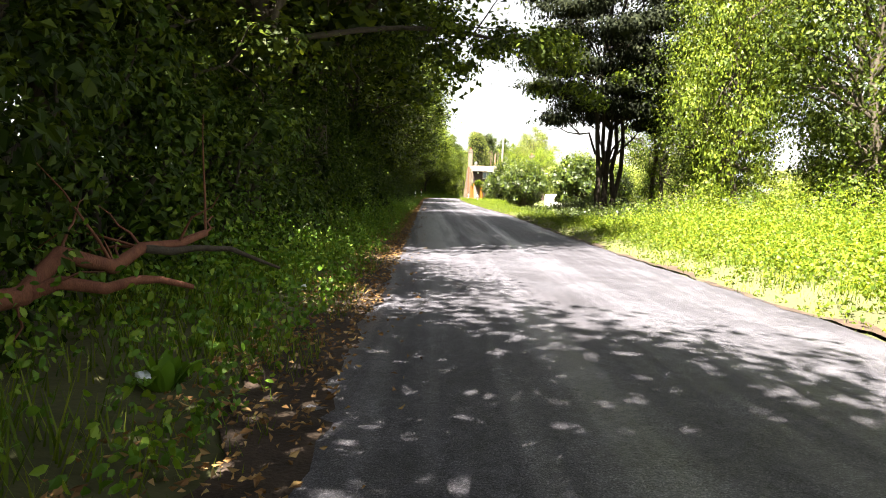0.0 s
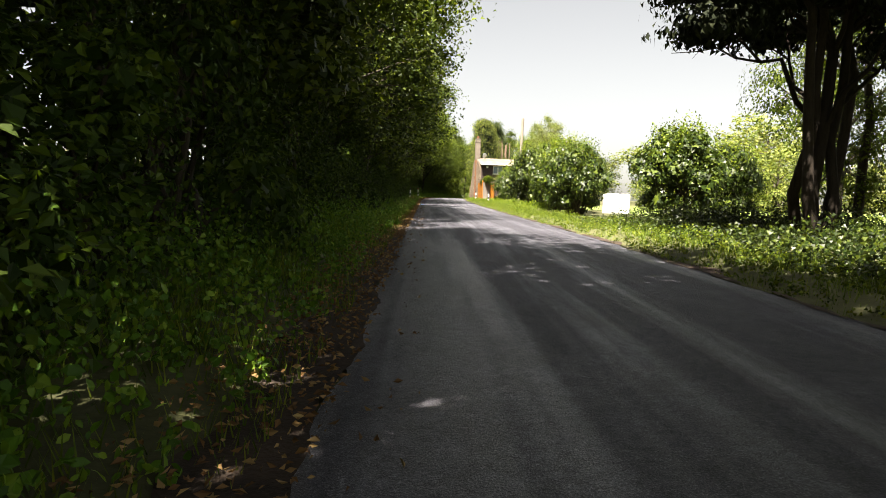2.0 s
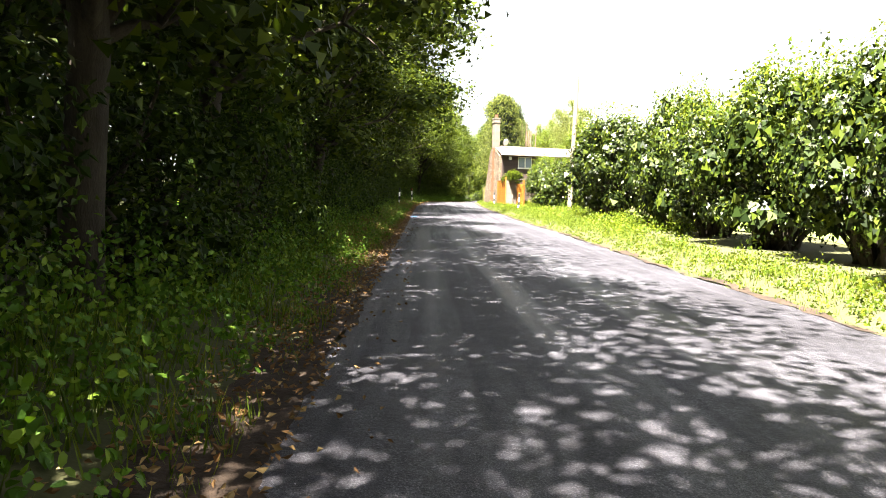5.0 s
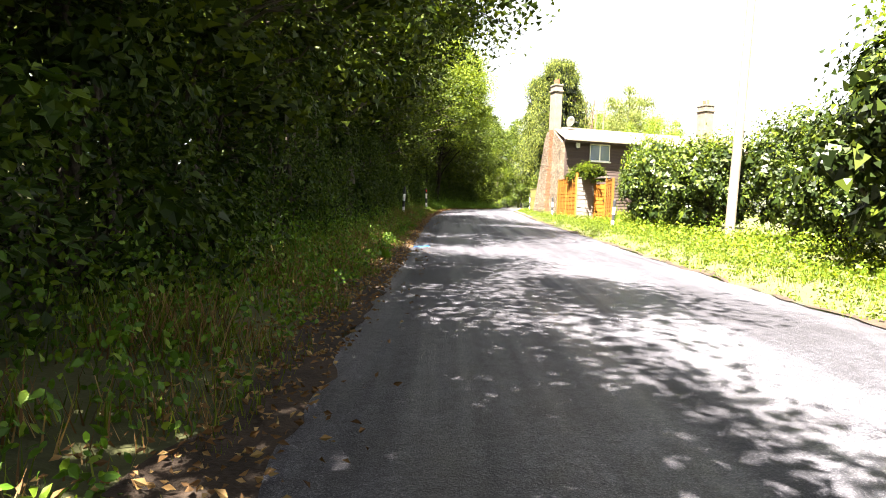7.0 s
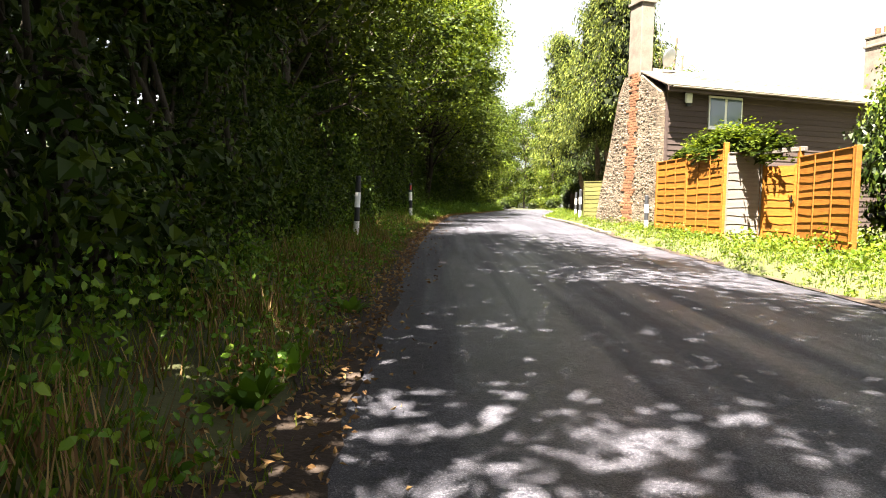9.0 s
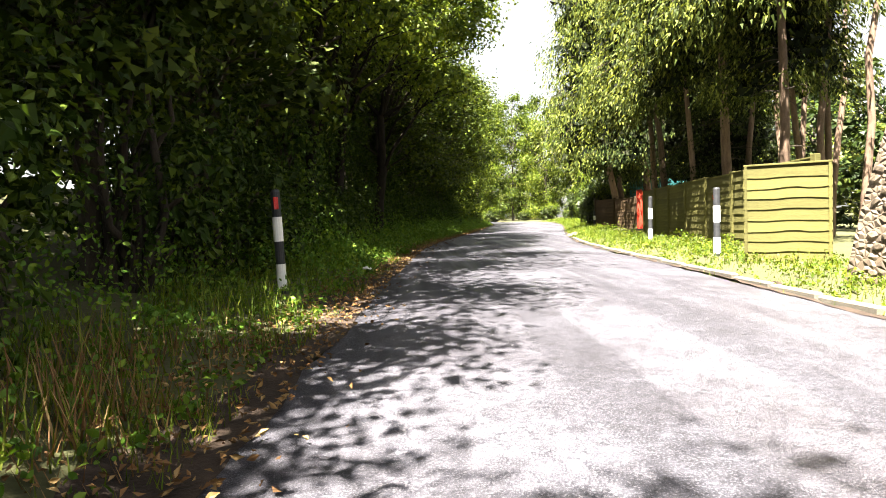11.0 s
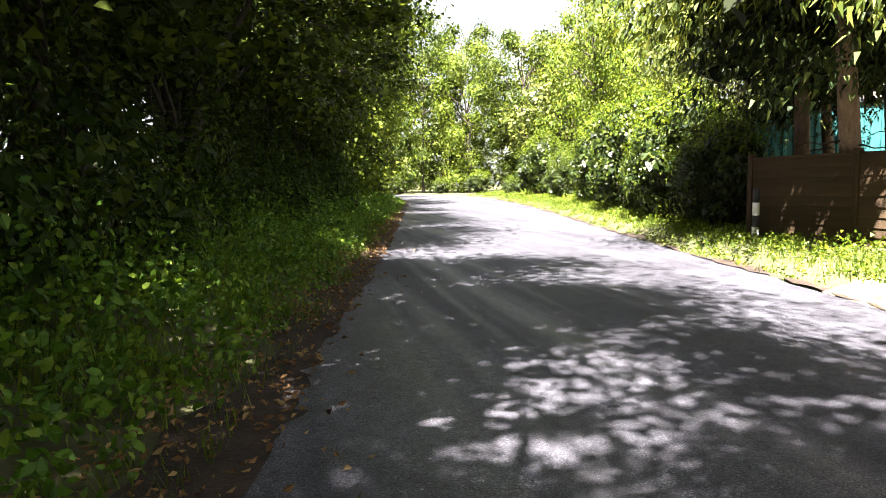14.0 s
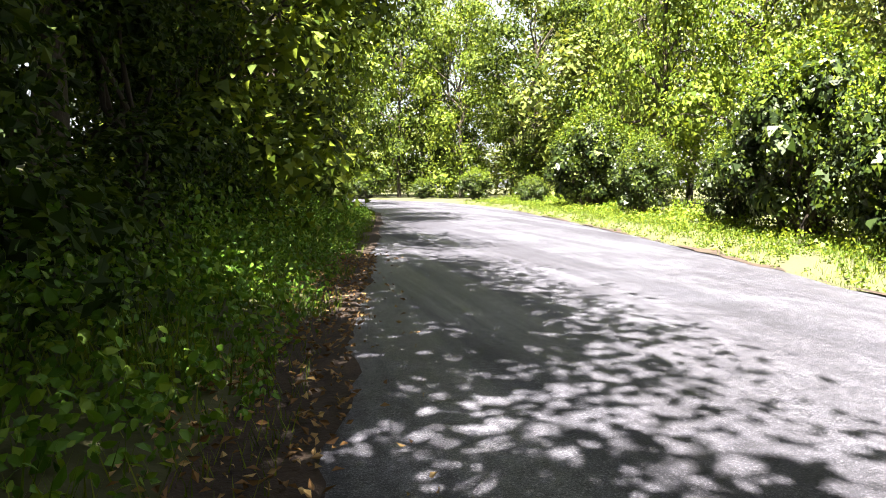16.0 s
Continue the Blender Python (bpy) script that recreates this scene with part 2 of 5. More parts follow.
def tube(points, radii, sides=7):
    """Vertices and quads of a tapered limb along points."""
    p, r = np.asarray(points, float), np.asarray(radii, float)
    d = np.gradient(p, axis=0)
    d /= np.linalg.norm(d, axis=1)[:, None] + 1e-9
    ref = np.where(np.abs(d[:, 2:3]) > 0.9, [[1.0, 0, 0]], [[0, 0, 1.0]])
    u = np.cross(d, ref)
    u /= np.linalg.norm(u, axis=1)[:, None] + 1e-9
    w = np.cross(d, u)
    a = np.linspace(0, 2 * np.pi, sides, endpoint=False)
    ring = np.cos(a)[None, :, None] * u[:, None] + np.sin(a)[None, :, None] * w[:, None]
    v = (p[:, None] + ring * r[:, None, None]).reshape(-1, 3)
    i, j = np.meshgrid(np.arange(len(p) - 1), np.arange(sides), indexing="ij")
    i, j = i.ravel(), j.ravel()
    k = (j + 1) % sides
    return v, np.stack([i * sides + j, i * sides + k, (i + 1) * sides + k, (i + 1) * sides + j], 1)


def tubes_mesh(name, limbs, mat, sides=7):
    vs, fs, at = [], [], 0
    for pts, rad in limbs:
        v, f = tube(pts, rad, sides)
        vs.append(v)
        fs.append(f + at)
        at += len(v)
    return mesh_of(name, np.concatenate(vs), np.concatenate(fs), mat, shade=True)


def unit(v):
    return v / (np.linalg.norm(v, axis=-1, keepdims=True) + 1e-9)


def leaf_arrays(rng, at, out, size, slim=0.62, droop=0.35, jitter=0.65, hang=False):
    """One folded four-cornered leaf at each place: its face turned out and up, or (hang) its tip led along the way out."""
    n = len(at)
    s = size * rng.uniform(0.6, 1.25, (n, 1))
    if hang:
        d = unit(out + rng.normal(0, jitter, (n, 3)) + [0, 0, -droop])
        side = unit(np.cross(d, rng.normal(0, 1, (n, 3))))
        up = np.cross(side, d)
    else:
        up = unit(out + rng.normal(0, jitter * 0.72, (n, 3)) + [0, 0, 0.35])
        d = rng.normal(0, 1, (n, 3)) + out * 0.6 + [0, 0, -droop]
        d = unit(d - up * np.sum(d * up, axis=1, keepdims=True))
        side = np.cross(d, up)
    mid = at + d * s * 0.48
    base, tip = at, at + d * s - up * s * 0.12
    a, b = mid + side * s * slim * 0.5 + up * s * 0.12, mid - side * s * slim * 0.5 + up * s * 0.12
    v = np.stack([base, a, tip, b], 1).reshape(-1, 3)
    return v, np.arange(4 * n).reshape(-1, 4)


def round_leaves(v):
    """Six-cornered leaves out of four-cornered ones: the sides curve out between stalk and tip."""
    base, a, tip, b = (v.reshape(-1, 4, 3)[:, k] for k in range(4))
    c = (a + b) / 2
    six = np.stack([base, c + (a - c) * 0.86 + (base - c) * 0.42, c + (a - c) * 0.92 + (tip - c) * 0.36, tip, c + (b - c) * 0.92 + (tip - c) * 0.36, c + (b - c) * 0.86 + (base - c) * 0.42], 1)
    return six.reshape(-1, 3), np.arange(len(six) * 6).reshape(-1, 6)


def leaves_mesh(name, rng, at, out, size, mat, slim=0.62, droop=0.35, simple=False, jitter=0.65, hang=False, rounded=False):
    v, f = leaf_arrays(rng, at, out, size, slim, droop, jitter, hang)
    if simple:
        v = v.reshape(-1, 4, 3)[:, [1, 2, 3]].reshape(-1, 3)
        f = np.arange(len(v)).reshape(-1, 3)
    elif rounded:
        v, f = round_leaves(v)
    return mesh_of(name, v, f, mat)


def lobe_points(rng, lobes, count, shell=0.32):
    """Places over the outsides of overlapping lobes (x, y, z, radius, flatness), with gaps, and the way out."""
    c = np.array(lobes, float)
    area = c[:, 3] ** 2
    pick = rng.choice(len(c), count, p=area / area.sum())
    d = unit(rng.normal(0, 1, (count, 3)))
    r = 1 - shell * rng.random(count) ** 1.6
    wob = 1 + 0.16 * np.sin(5 * d[:, 0] + 3 * d[:, 2] + pick) + 0.12 * np.sin(7 * d[:, 1] - 4 * d[:, 0] + 2 * pick)
    off = d * (c[pick, 3] * r * wob)[:, None]
    off[:, 2] *= c[pick, 4]
    p = c[pick, :3] + off
    inside = np.zeros(count, bool)
    for k in range(len(c)):
        q = (p - c[k, :3]) / c[k, 3]
        q[:, 2] /= c[k, 4]
        inside |= (np.linalg.norm(q, axis=1) < 0.62) & (pick != k)
    keep = ~inside
    return p[keep], unit(d + [0, 0, 0.25])[keep]


def heart_points(rng, lobes, count, reach=0.6):
    """Places inside the lobes, for the larger leaves that close a crown's heart."""
    c = np.array(lobes, float)
    pick = rng.choice(len(c), count)
    d = unit(rng.normal(0, 1, (count, 3)))
    off = d * (c[pick, 3] * reach * rng.random(count) ** 0.5)[:, None]
    off[:, 2] = np.abs(off[:, 2]) * c[pick, 4] * 0.9
    return c[pick, :3] + off, d


def crown_mesh(name, rng, shell, heart, size, big, mat, slim=0.62, droop=0.35, simple=False):
    """A crown's outer leaves, with larger ones closing its heart."""
    vs = []
    for (p, o), s in ((shell, size), (heart, big)):
        v, f = leaf_arrays(rng, p, o, s, slim if s == size else 0.8, droop)
        v = v.reshape(-1, 4, 3)
        vs.append(v[:, [1, 2, 3]] if simple else v)
    v = np.concatenate(vs)
    k = v.shape[1]
    return mesh_of(name, v.reshape(-1, 3), np.arange(len(v) * k).reshape(-1, k), mat)


def bend(rng, a, b, n=6, sag=0.12):
    """A crooked line from a to b."""
    a, b = np.asarray(a, float), np.asarray(b, float)
    t = np.linspace(0, 1, n)[:, None]
    w = np.linalg.norm(b - a) * sag
    j = rng.normal(0, w * 0.35, (n, 3)) * np.sin(np.pi * t)
    return a + (b - a) * t + j + np.array([0, 0, w]) * np.sin(np.pi * t) * 0.5


# ---- ground, lane and verges ----
def ground_cols(y):
    a, b = float(lane_l(y)), float(lane_r(y))
    return np.concatenate([[-700, -250, -90, -40, -20], a - np.array([9, 7, 5.5, 4.2, 3.2, 2.4, 1.8, 1.3, 0.9, 0.5, 0.2]),
                           [a + 0.3, (a + b) / 2, b - 0.3], b + np.array([0.05, 0.2, 0.4, 0.7, 1.1, 1.7, 2.6, 4, 6, 9, 14, 20]), [60, 120, 300, 700]])


def ground_h(x, y):
    z = ground_z(x, y)
    inside = (x > lane_l(y) + 0.1) & (x < lane_r(y) - 0.1)
    far = ease((np.hypot(x, y - 60) - 120) / 400)
    return np.where(inside, lane_z(y) - 0.12, z) + far * 4 * (x < 0)


YS = np.concatenate([[-700, -300, -120, -60], np.arange(-30, 150, 0.9), np.arange(150, 245, 4), [280, 350, 500, 900]])
ground = tagged(new("ground", grid_mesh("ground", ground_cols, YS, ground_h, SOIL)), "earth and thin grass beside the lane", "ground", kind="structure")


def camber(x, y):
    u = (x - lane_l(y)) / (lane_r(y) - lane_l(y))
    return lane_z(y) + 0.05 * (1 - (2 * u - 1) ** 2) - 0.02 + 0.006 * np.sin(0.8 * y + 2 * x)


def lane_edge(y, k):
    return 0.05 * math.sin(1.3 * y + k) + 0.04 * math.sin(3.1 * y + 2 * k) + 0.025 * math.sin(7.3 * y)


RY = np.concatenate([np.arange(-40, 150, 0.4), np.arange(150, 240, 2)])
road = tagged(new("road", grid_mesh("road", lambda y: np.linspace(float(lane_l(y)) + lane_edge(y, 0), float(lane_r(y)) + lane_edge(y, 4), 13), RY, camber, ASPHALT)),
              "worn grey asphalt lane with fine stone chippings", "road", kind="structure")


def strip(name, side, inner, outer, lift, mat, label, y0=-40, y1=150):
    """A band of earth along a side of the lane, ragged on both edges."""
    def cols(y):
        e = float(lane_l(y)) if side < 0 else float(lane_r(y))
        rag = 0.03 * math.sin(5.3 * y) * math.sin(1.9 * y + 1) + 0.012 * math.sin(13.7 * y)
        a, b = e + side * (inner + 0.7 * lane_edge(y, 1) + rag), e + side * (outer + 1.6 * lane_edge(y * 0.9, 2))
        return np.linspace(min(a, b), max(a, b), 5)

    def high(x, y):
        return np.maximum(ground_z(x, y), lane_z(y) - 0.05) + lift + 0.008 * np.sin(9 * x + 5 * y) * np.sin(6 * y)
    return tagged(new(name, grid_mesh(name, cols, np.arange(y0, y1, 0.16), high, mat)), label, "ground", kind="structure")


strip("verge_earth", -1, -0.09, 0.40, 0.026, DIRT, "dark earth with leaf litter along the lane's edge")
strip("verge_earth", 1, -0.03, 0.10, 0.03, DIRT, "dry earth edge along the lane")

rng = np.random.default_rng(7)


# ---- kinds of plants ----
def shrub(name, seed, wide, tall, count, leaf, size, label, category="shrub", group="hedge shrubs", lobes=11, slim=0.62, front=False, dome=False, simple=False, lit_sprigs=150):
    r = np.random.default_rng(seed)
    top = thing(name, Matrix(), label, category, group)
    ls = []
    for k in range(lobes):
        a, h = r.uniform(0, 2 * np.pi), r.uniform(0.1, 1)
        q = wide * (0.62 if h < 0.7 else 0.42) * r.uniform(0.5, 1.0)
        rad = wide * r.uniform(0.28, 0.46) * (1.1 - 0.35 * h)
        ls.append((q * math.cos(a), q * math.sin(a), max(rad * 0.75, tall * h - rad * 0.7), rad, r.uniform(0.8, 1.1)))
    if dome:
        ls = [(0, 0, tall * 0.4, wide * 0.62, tall * 0.6 / wide)]
        for k in range(lobes):
            a, e = k * 2.4 + r.uniform(-.3, .3), math.asin(min(0.99, (k + 0.5) / lobes))
            rad = wide * r.uniform(0.26, 0.38)
            if k < lobes * 0.22:
                rad *= 0.8
                ls.append((wide * 0.45 * math.cos(a), wide * 0.45 * math.sin(a), tall * 0.2, rad, 1.0))
                continue
            ls.append((wide * 0.72 * math.cos(e) * math.cos(a), wide * 0.72 * math.cos(e) * math.sin(a), tall * 0.2 + tall * 0.62 * math.sin(e), rad, r.uniform(0.8, 1.1)))
    stems = [(bend(r, (r.uniform(-.2, .2) * wide, r.uniform(-.2, .2) * wide, -0.1), (l[0], l[1], l[2] + 0.1)), np.linspace(0.035, 0.008, 6) * wide) for l in ls]
    part("branchwork", tubes_mesh("branchwork", stems, BARK, 5), top)
    p, o = lobe_points(r, ls, count)
    keep = (p[:, 2] > 0.02) & (p[:, 0] > (-0.35 * wide if front else -9))
    if dome:
        keep &= r.random(len(p)) < 0.25 + 0.75 * ease((p[:, 2] / tall - 0.12) / 0.35)
    p, o = p[keep], o[keep]
    at, out = [p], [o]
    for k in r.choice(len(p), 30):
        line = bend(r, p[k], p[k] + unit(o[k] + r.normal(0, .4, 3) + [0, 0, .3]) * r.uniform(0.15, 0.45), 5)
        at.append(np.repeat(line[1:], 4, axis=0) + r.normal(0, 0.03, (16, 3)))
        out.append(unit(r.normal(0, 1, (16, 3))))
    # lime sprigs over the upper leaves: the sunlit top put into colour
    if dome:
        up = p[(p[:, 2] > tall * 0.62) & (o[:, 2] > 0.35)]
        tips = up[r.choice(len(up), lit_sprigs)]
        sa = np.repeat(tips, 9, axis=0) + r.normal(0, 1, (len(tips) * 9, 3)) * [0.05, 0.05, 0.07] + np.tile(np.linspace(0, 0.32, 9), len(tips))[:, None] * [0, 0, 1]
        part("young_growth", leaves_mesh("young_growth", r, sa, unit(r.normal(0, 1, sa.shape) + [0, 0, 0.4]), size * 0.9, LEAF_LIME, slim, 0.1, True), top, "yellow-green top sprigs, sunlight put into their colour")
    part("crown", crown_mesh("crown", r, (np.concatenate(at), np.concatenate(out)), heart_points(r, ls, count // (3 if dome else 7), 0.72), size, size * (2.3 if dome else 1.8), leaf, slim, 0.35, simple), top)
    return top


def tree(name, seed, tall, wide, count, leaf, size, label, low=0.28, lean=(0, 0), trunk=0.16, lobes=15, group="trees along the lane", bark=None, slim=0.62, shell=0.45, flat=(0.65, 0.95), simple=True, heart=0.14):
    r = np.random.default_rng(seed)
    top = thing(name, Matrix(), label, "tree", group)
    ls = []
    for k in range(lobes):
        h = low + (0.95 - low) * (k + 0.5) / lobes
        a = k * 2.4 + r.uniform(-0.4, 0.4)
        spread = math.sin(math.pi * min(1, max(0.12, (h - low * 0.6) / (1.12 - low * 0.6)))) ** 0.7
        q = wide * spread * r.uniform(0.35, 0.85)
        rad = wide * r.uniform(0.26, 0.42) * (0.6 + 0.5 * spread)
        ls.append((q * math.cos(a) + lean[0] * h, q * math.sin(a) + lean[1] * h, tall * h, rad, r.uniform(*flat)))
    spine = bend(r, (0, 0, -0.3), (lean[0] * 0.7, lean[1] * 0.7, tall * 0.86), 9, 0.05)
    b = bark or BARK
    part("trunk", tubes_mesh("trunk", [(spine, np.linspace(trunk, trunk * 0.2, 9))], b, 9), top)
    limbs = []
    for l in ls:
        s = spine[min(8, max(2, int(l[2] / tall * 7.2)))]
        limbs.append((bend(r, s, (l[0], l[1], l[2]), 6), np.linspace(trunk * 0.42, 0.012, 6)))
        for k in range(2):
            e = np.array(l[:3]) + unit(r.normal(0, 1, 3)) * l[3] * 0.9
            limbs.append((bend(r, limbs[-1 - k][0][3], e, 5), np.linspace(trunk * 0.16, 0.006, 5)))
    part("branchwork", tubes_mesh("branchwork", limbs, b, 4), top)
    p, o = lobe_points(r, ls, count, shell)
    part("crown", crown_mesh("crown", r, (p, o), heart_points(r, ls, int(count * heart * 1.7)), size * 1.25, size * 1.8, leaf, slim * 1.2, 0.35, simple), top)
    return top


def conifer(name, seed, tall, wide, bare, label, count=520, trunk=0.17, group="garden conifers", leaf=None, lean=(0, 0)):
    """Tall stems, bare below, with drooping flat sprays above."""
    r = np.random.default_rng(seed)
    top = thing(name, Matrix(), label, "conifer", group)
    part("trunk", tubes_mesh("trunk", [(bend(r, (0, 0, -0.2), (lean[0] + r.uniform(-.2, .2), lean[1] + r.uniform(-.2, .2), tall), 9, 0.01), np.linspace(trunk, 0.03, 9))], BARK_RED, 8), top)
    boughs, at, out = [], [], []
    for k in range(count // 6):
        h = bare + (1 - bare) * (k + r.random()) / (count // 6)
        a, reach = r.uniform(0, 2 * np.pi), wide * (1.08 - h) ** 0.6 * r.uniform(0.7, 1.1)
        s = np.array([lean[0] * h, lean[1] * h, tall * h])
        e = s + np.array([math.cos(a) * reach, math.sin(a) * reach, -reach * r.uniform(0.1, 0.45)])
        line = bend(r, s, e, 6, 0.2)
        boughs.append((line, np.linspace(0.03, 0.006, 6)))
        for q in range(2, 6):
            n = 58
            w = r.normal(0, 0.24, (n, 3)) * [1, 1, 0.9] - [0, 0, 0.16]
            at.append(line[q] + w)
            out.append(np.tile(unit(line[5] - line[0]), (n, 1)) * 0.55 + unit(w) * 0.3 + [0, 0, -0.75])
    for k in range(700):
        h = bare + 0.04 + (0.92 - bare) * r.random()
        a, q = r.uniform(0, 6.28), wide * (1.08 - h) ** 0.6 * 0.75 * r.random() ** 0.5
        at.append(np.repeat([[lean[0] * h + q * math.cos(a), lean[1] * h + q * math.sin(a), tall * h + 0.2]], 3, axis=0) + r.normal(0, 0.12, (3, 3)))
        out.append(np.tile([math.cos(a), math.sin(a), -0.3], (3, 1)))
    for k in range(10):
        h = tall * bare * r.uniform(0.3, 1.0)
        a = r.uniform(0, 6.28)
        fx, fy = lean[0] * h / tall, lean[1] * h / tall
        boughs.append((bend(r, (fx, fy, h), (fx + math.cos(a) * 0.8, fy + math.sin(a) * 0.8, h - 0.1), 5), np.linspace(0.018, 0.004, 5)))
    part("branchwork", tubes_mesh("branchwork", boughs, BARK, 4), top)
    # foliage near the stem, coloured near-black for the crown's inner shade
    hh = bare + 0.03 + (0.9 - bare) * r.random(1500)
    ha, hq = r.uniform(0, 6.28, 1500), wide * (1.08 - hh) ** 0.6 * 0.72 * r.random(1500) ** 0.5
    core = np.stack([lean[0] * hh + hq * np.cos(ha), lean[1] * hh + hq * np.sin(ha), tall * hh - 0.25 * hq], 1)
    part("inner_foliage", leaves_mesh("inner_foliage", r, core, unit(np.stack([np.cos(ha), np.sin(ha), np.full(1500, -0.2)], 1)), 0.55, LEAF_CEDAR, 0.8, 0.5, True), top, "inner foliage, the crown's inner shade put into near-black colour")
    part("crown", leaves_mesh("crown", r, np.concatenate(at), unit(np.concatenate(out)), 0.31, leaf or LEAF_CONIFER, 0.2, 0.6, True, 0.22, True), top)
    return top


def place(x, y, turn=0.0, s=1.0, sz=None, dz=-0.05, tip=0.0):
    return Matrix.Translation((x, y, gz(x, y) + dz)) @ pose(0, 0, 0, tip, 0, turn) @ Matrix.Diagonal((s, s, sz or s, 1))


def plant(kinds, spots, swing=180):
    """Spread kinds over spots (x, y, scale, height scale): the first of each kind is moved to its place, the rest are copies."""
    r, used = random.Random(len(spots)), set()
    for k, (x, y, s, sz) in enumerate(spots):
        ob = kinds[k % len(kinds)]
        m = place(x, y, r.uniform(-swing, swing), s, sz)
        if ob.name in used:
            copy_thing(ob, m)
        else:
            used.add(ob.name)
            ob.matrix_basis = m


# left hedge: shrubs along the bank
H = "dense dark green hazel and elder shrub on the hedge bank"
hedge = [shrub("hedge_shrub", 11 + k, 1.65, 2.9 + 0.18 * k, 5000, LEAF_HEDGE, 0.090, H, front=True, lobes=14) for k in range(6)]
spots = []
r0 = random.Random(3)
y = -7.0
while y < 158:
    x = float(lane_l(y)) - (2.65 if y < 88 else 2.75 if y < 110 else 2.9) + r0.uniform(-0.25, 0.2)
    spots.append((x, y, r0.uniform(0.95, 1.15), r0.uniform(0.9, 1.2)))
    y += r0.uniform(1.9, 2.5)
plant(hedge, spots, 22)

# left trees: a tall row that leans over the lane, lower where the sun comes through
T = "tall leafy hedgerow tree leaning over the lane"
row = [tree("hedgerow_tree", 31 + k, 10.5 + k, 3.7, 9800, LEAF_TREE, 0.14, T, low=0.24, lean=(0.4, 0), group="hedgerow trees", lobes=20, heart=0.28) for k in range(3)]
# stretches of the row: from, to, size, height, distance from the lane's edge, spacing
ROW = [(-14, -3.0, 1.3, 1.1, 2.4, 3.4), (-1.4, -0.4, 1.2, 0.9, 2.2, 2.2), (3.4, 9.8, 0.68, 0.70, 3.4, 2.6), (12.6, 15.8, 1.3, 1.55, 2.4, 2.3), (17.0, 20, 1.5, 1.65, 2.4, 3.4), (20.8, 23.6, 1.35, 1.5, 2.5, 3.0), (26.4, 27.2, 0.95, 0.95, 2.6, 3.0), (28.6, 29.4, 0.8, 0.74, 4.2, 3.0), (30.2, 38, 0.85, 0.80, 3.1, 3.5), (41, 48, 1.0, 0.98, 2.6, 4.2),
       (49.5, 53.5, 1.0, 0.98, 2.7, 3.4), (54.5, 61, 0.97, 0.95, 2.7, 3.2), (63.5, 70.5, 0.72, 0.74, 3.2, 2.8), (73.4, 86, 1.22, 1.15, 2.6, 3.2), (88.6, 93, 0.78, 0.8, 3.1, 3.4), (95.9, 100.5, 0.88, 0.85, 3.1, 3.0), (94.0, 94.6, 0.8, 0.74, 4.3, 3.0), (101.8, 113, 0.8, 0.8, 4.6, 3.2),
       (115.6, 125.4, 0.92, 0.88, 3.1, 2.7), (126, 134.5, 0.95, 0.95, 3.0, 3.0)]
spots = []
for y0, y1, s, sz, d, step in ROW:
    y, rr = y0, random.Random(int(y0 * 10))
    while y < y1:
        spots.append((float(lane_l(y)) - d + rr.uniform(-0.4, 0.4), y, s * rr.uniform(0.92, 1.08), sz * rr.uniform(0.9, 1.1)))
        y += step * rr.uniform(0.85, 1.15)
plant(row, spots)
# arching trees: brighter leaf greens than the row, sunlight painted into the crowns
lane_trees = [tree("lane_tree", 171 + k, 12.6 + 0.8 * k, 3.7, 15000, LEAF_BRIGHT, 0.13, "tall tree arching over the lane, sunlight put into its lime leaf colour", low=0.40, lean=(1.2, 0), group="trees arching over the lane", lobes=22, heart=0.3, bark=BARK_DARK) for k in range(2)]
plant(lane_trees, [(-2.0, 102.8, 0.95, 0.95), (-1.6, 106.2, 1.0, 1.0), (-0.8, 109.9, 1.12, 1.05), (-0.9, 113.2, 1.0, 1.05)], 25)
bend_trees = [tree("roadside_tree", 131 + k, 12.5 + k, 4.2, 12000, (LEAF_BRIGHT, LEAF_TREE)[k], 0.19, "tall sunlit roadside tree at the bend", heart=0.30, low=0.05, lean=(0.4, 0), group="trees at the bend", lobes=26) for k in range(2)]
plant(bend_trees, [(3.1, 136.5, 0.95, 0.9), (4.4, 142.0, 1.0, 1.0), (4.6, 148.0, 1.0, 1.05), (4.4, 154.5, 1.1, 1.15), (2.0, 162.0, 1.1, 1.15), (20.6, 163.0, 1.0, 1.05), (17.2, 167.5, 1.0, 1.2), (13.6, 171.5, 1.05, 1.25), (9.4, 175.5, 1.05, 1.25), (5.0, 181.0, 1.1, 1.25), (0.0, 186.0, 1.1, 1.2), (23.5, 158.0, 0.9, 0.9), (12.0, 180.0, 1.1, 1.35), (18.5, 175.0, 1.1, 1.3)])

ot = thing("overhanging_tree", place(-3.2, 11.0), "leaning hedgerow tree with a leafy bough over the lane", "tree", "hedgerow trees")
ro = np.random.default_rng(44)
lean_line = bend(ro, (0, 0, -0.3), (0.5, 1.5, 6.2), 8, 0.05)
part("trunk", tubes_mesh("trunk", [(lean_line, np.linspace(0.15, 0.06, 8))], BARK, 8), ot)
bough_line = np.array([lean_line[4] + (np.array([7.2, 4.6, 3.9]) - lean_line[4]) * t + [0, 0, 0.7 * math.sin(math.pi * t)] for t in np.linspace(0, 1, 10)])
limbs, lo = [(bough_line, np.linspace(0.07, 0.015, 10))], []
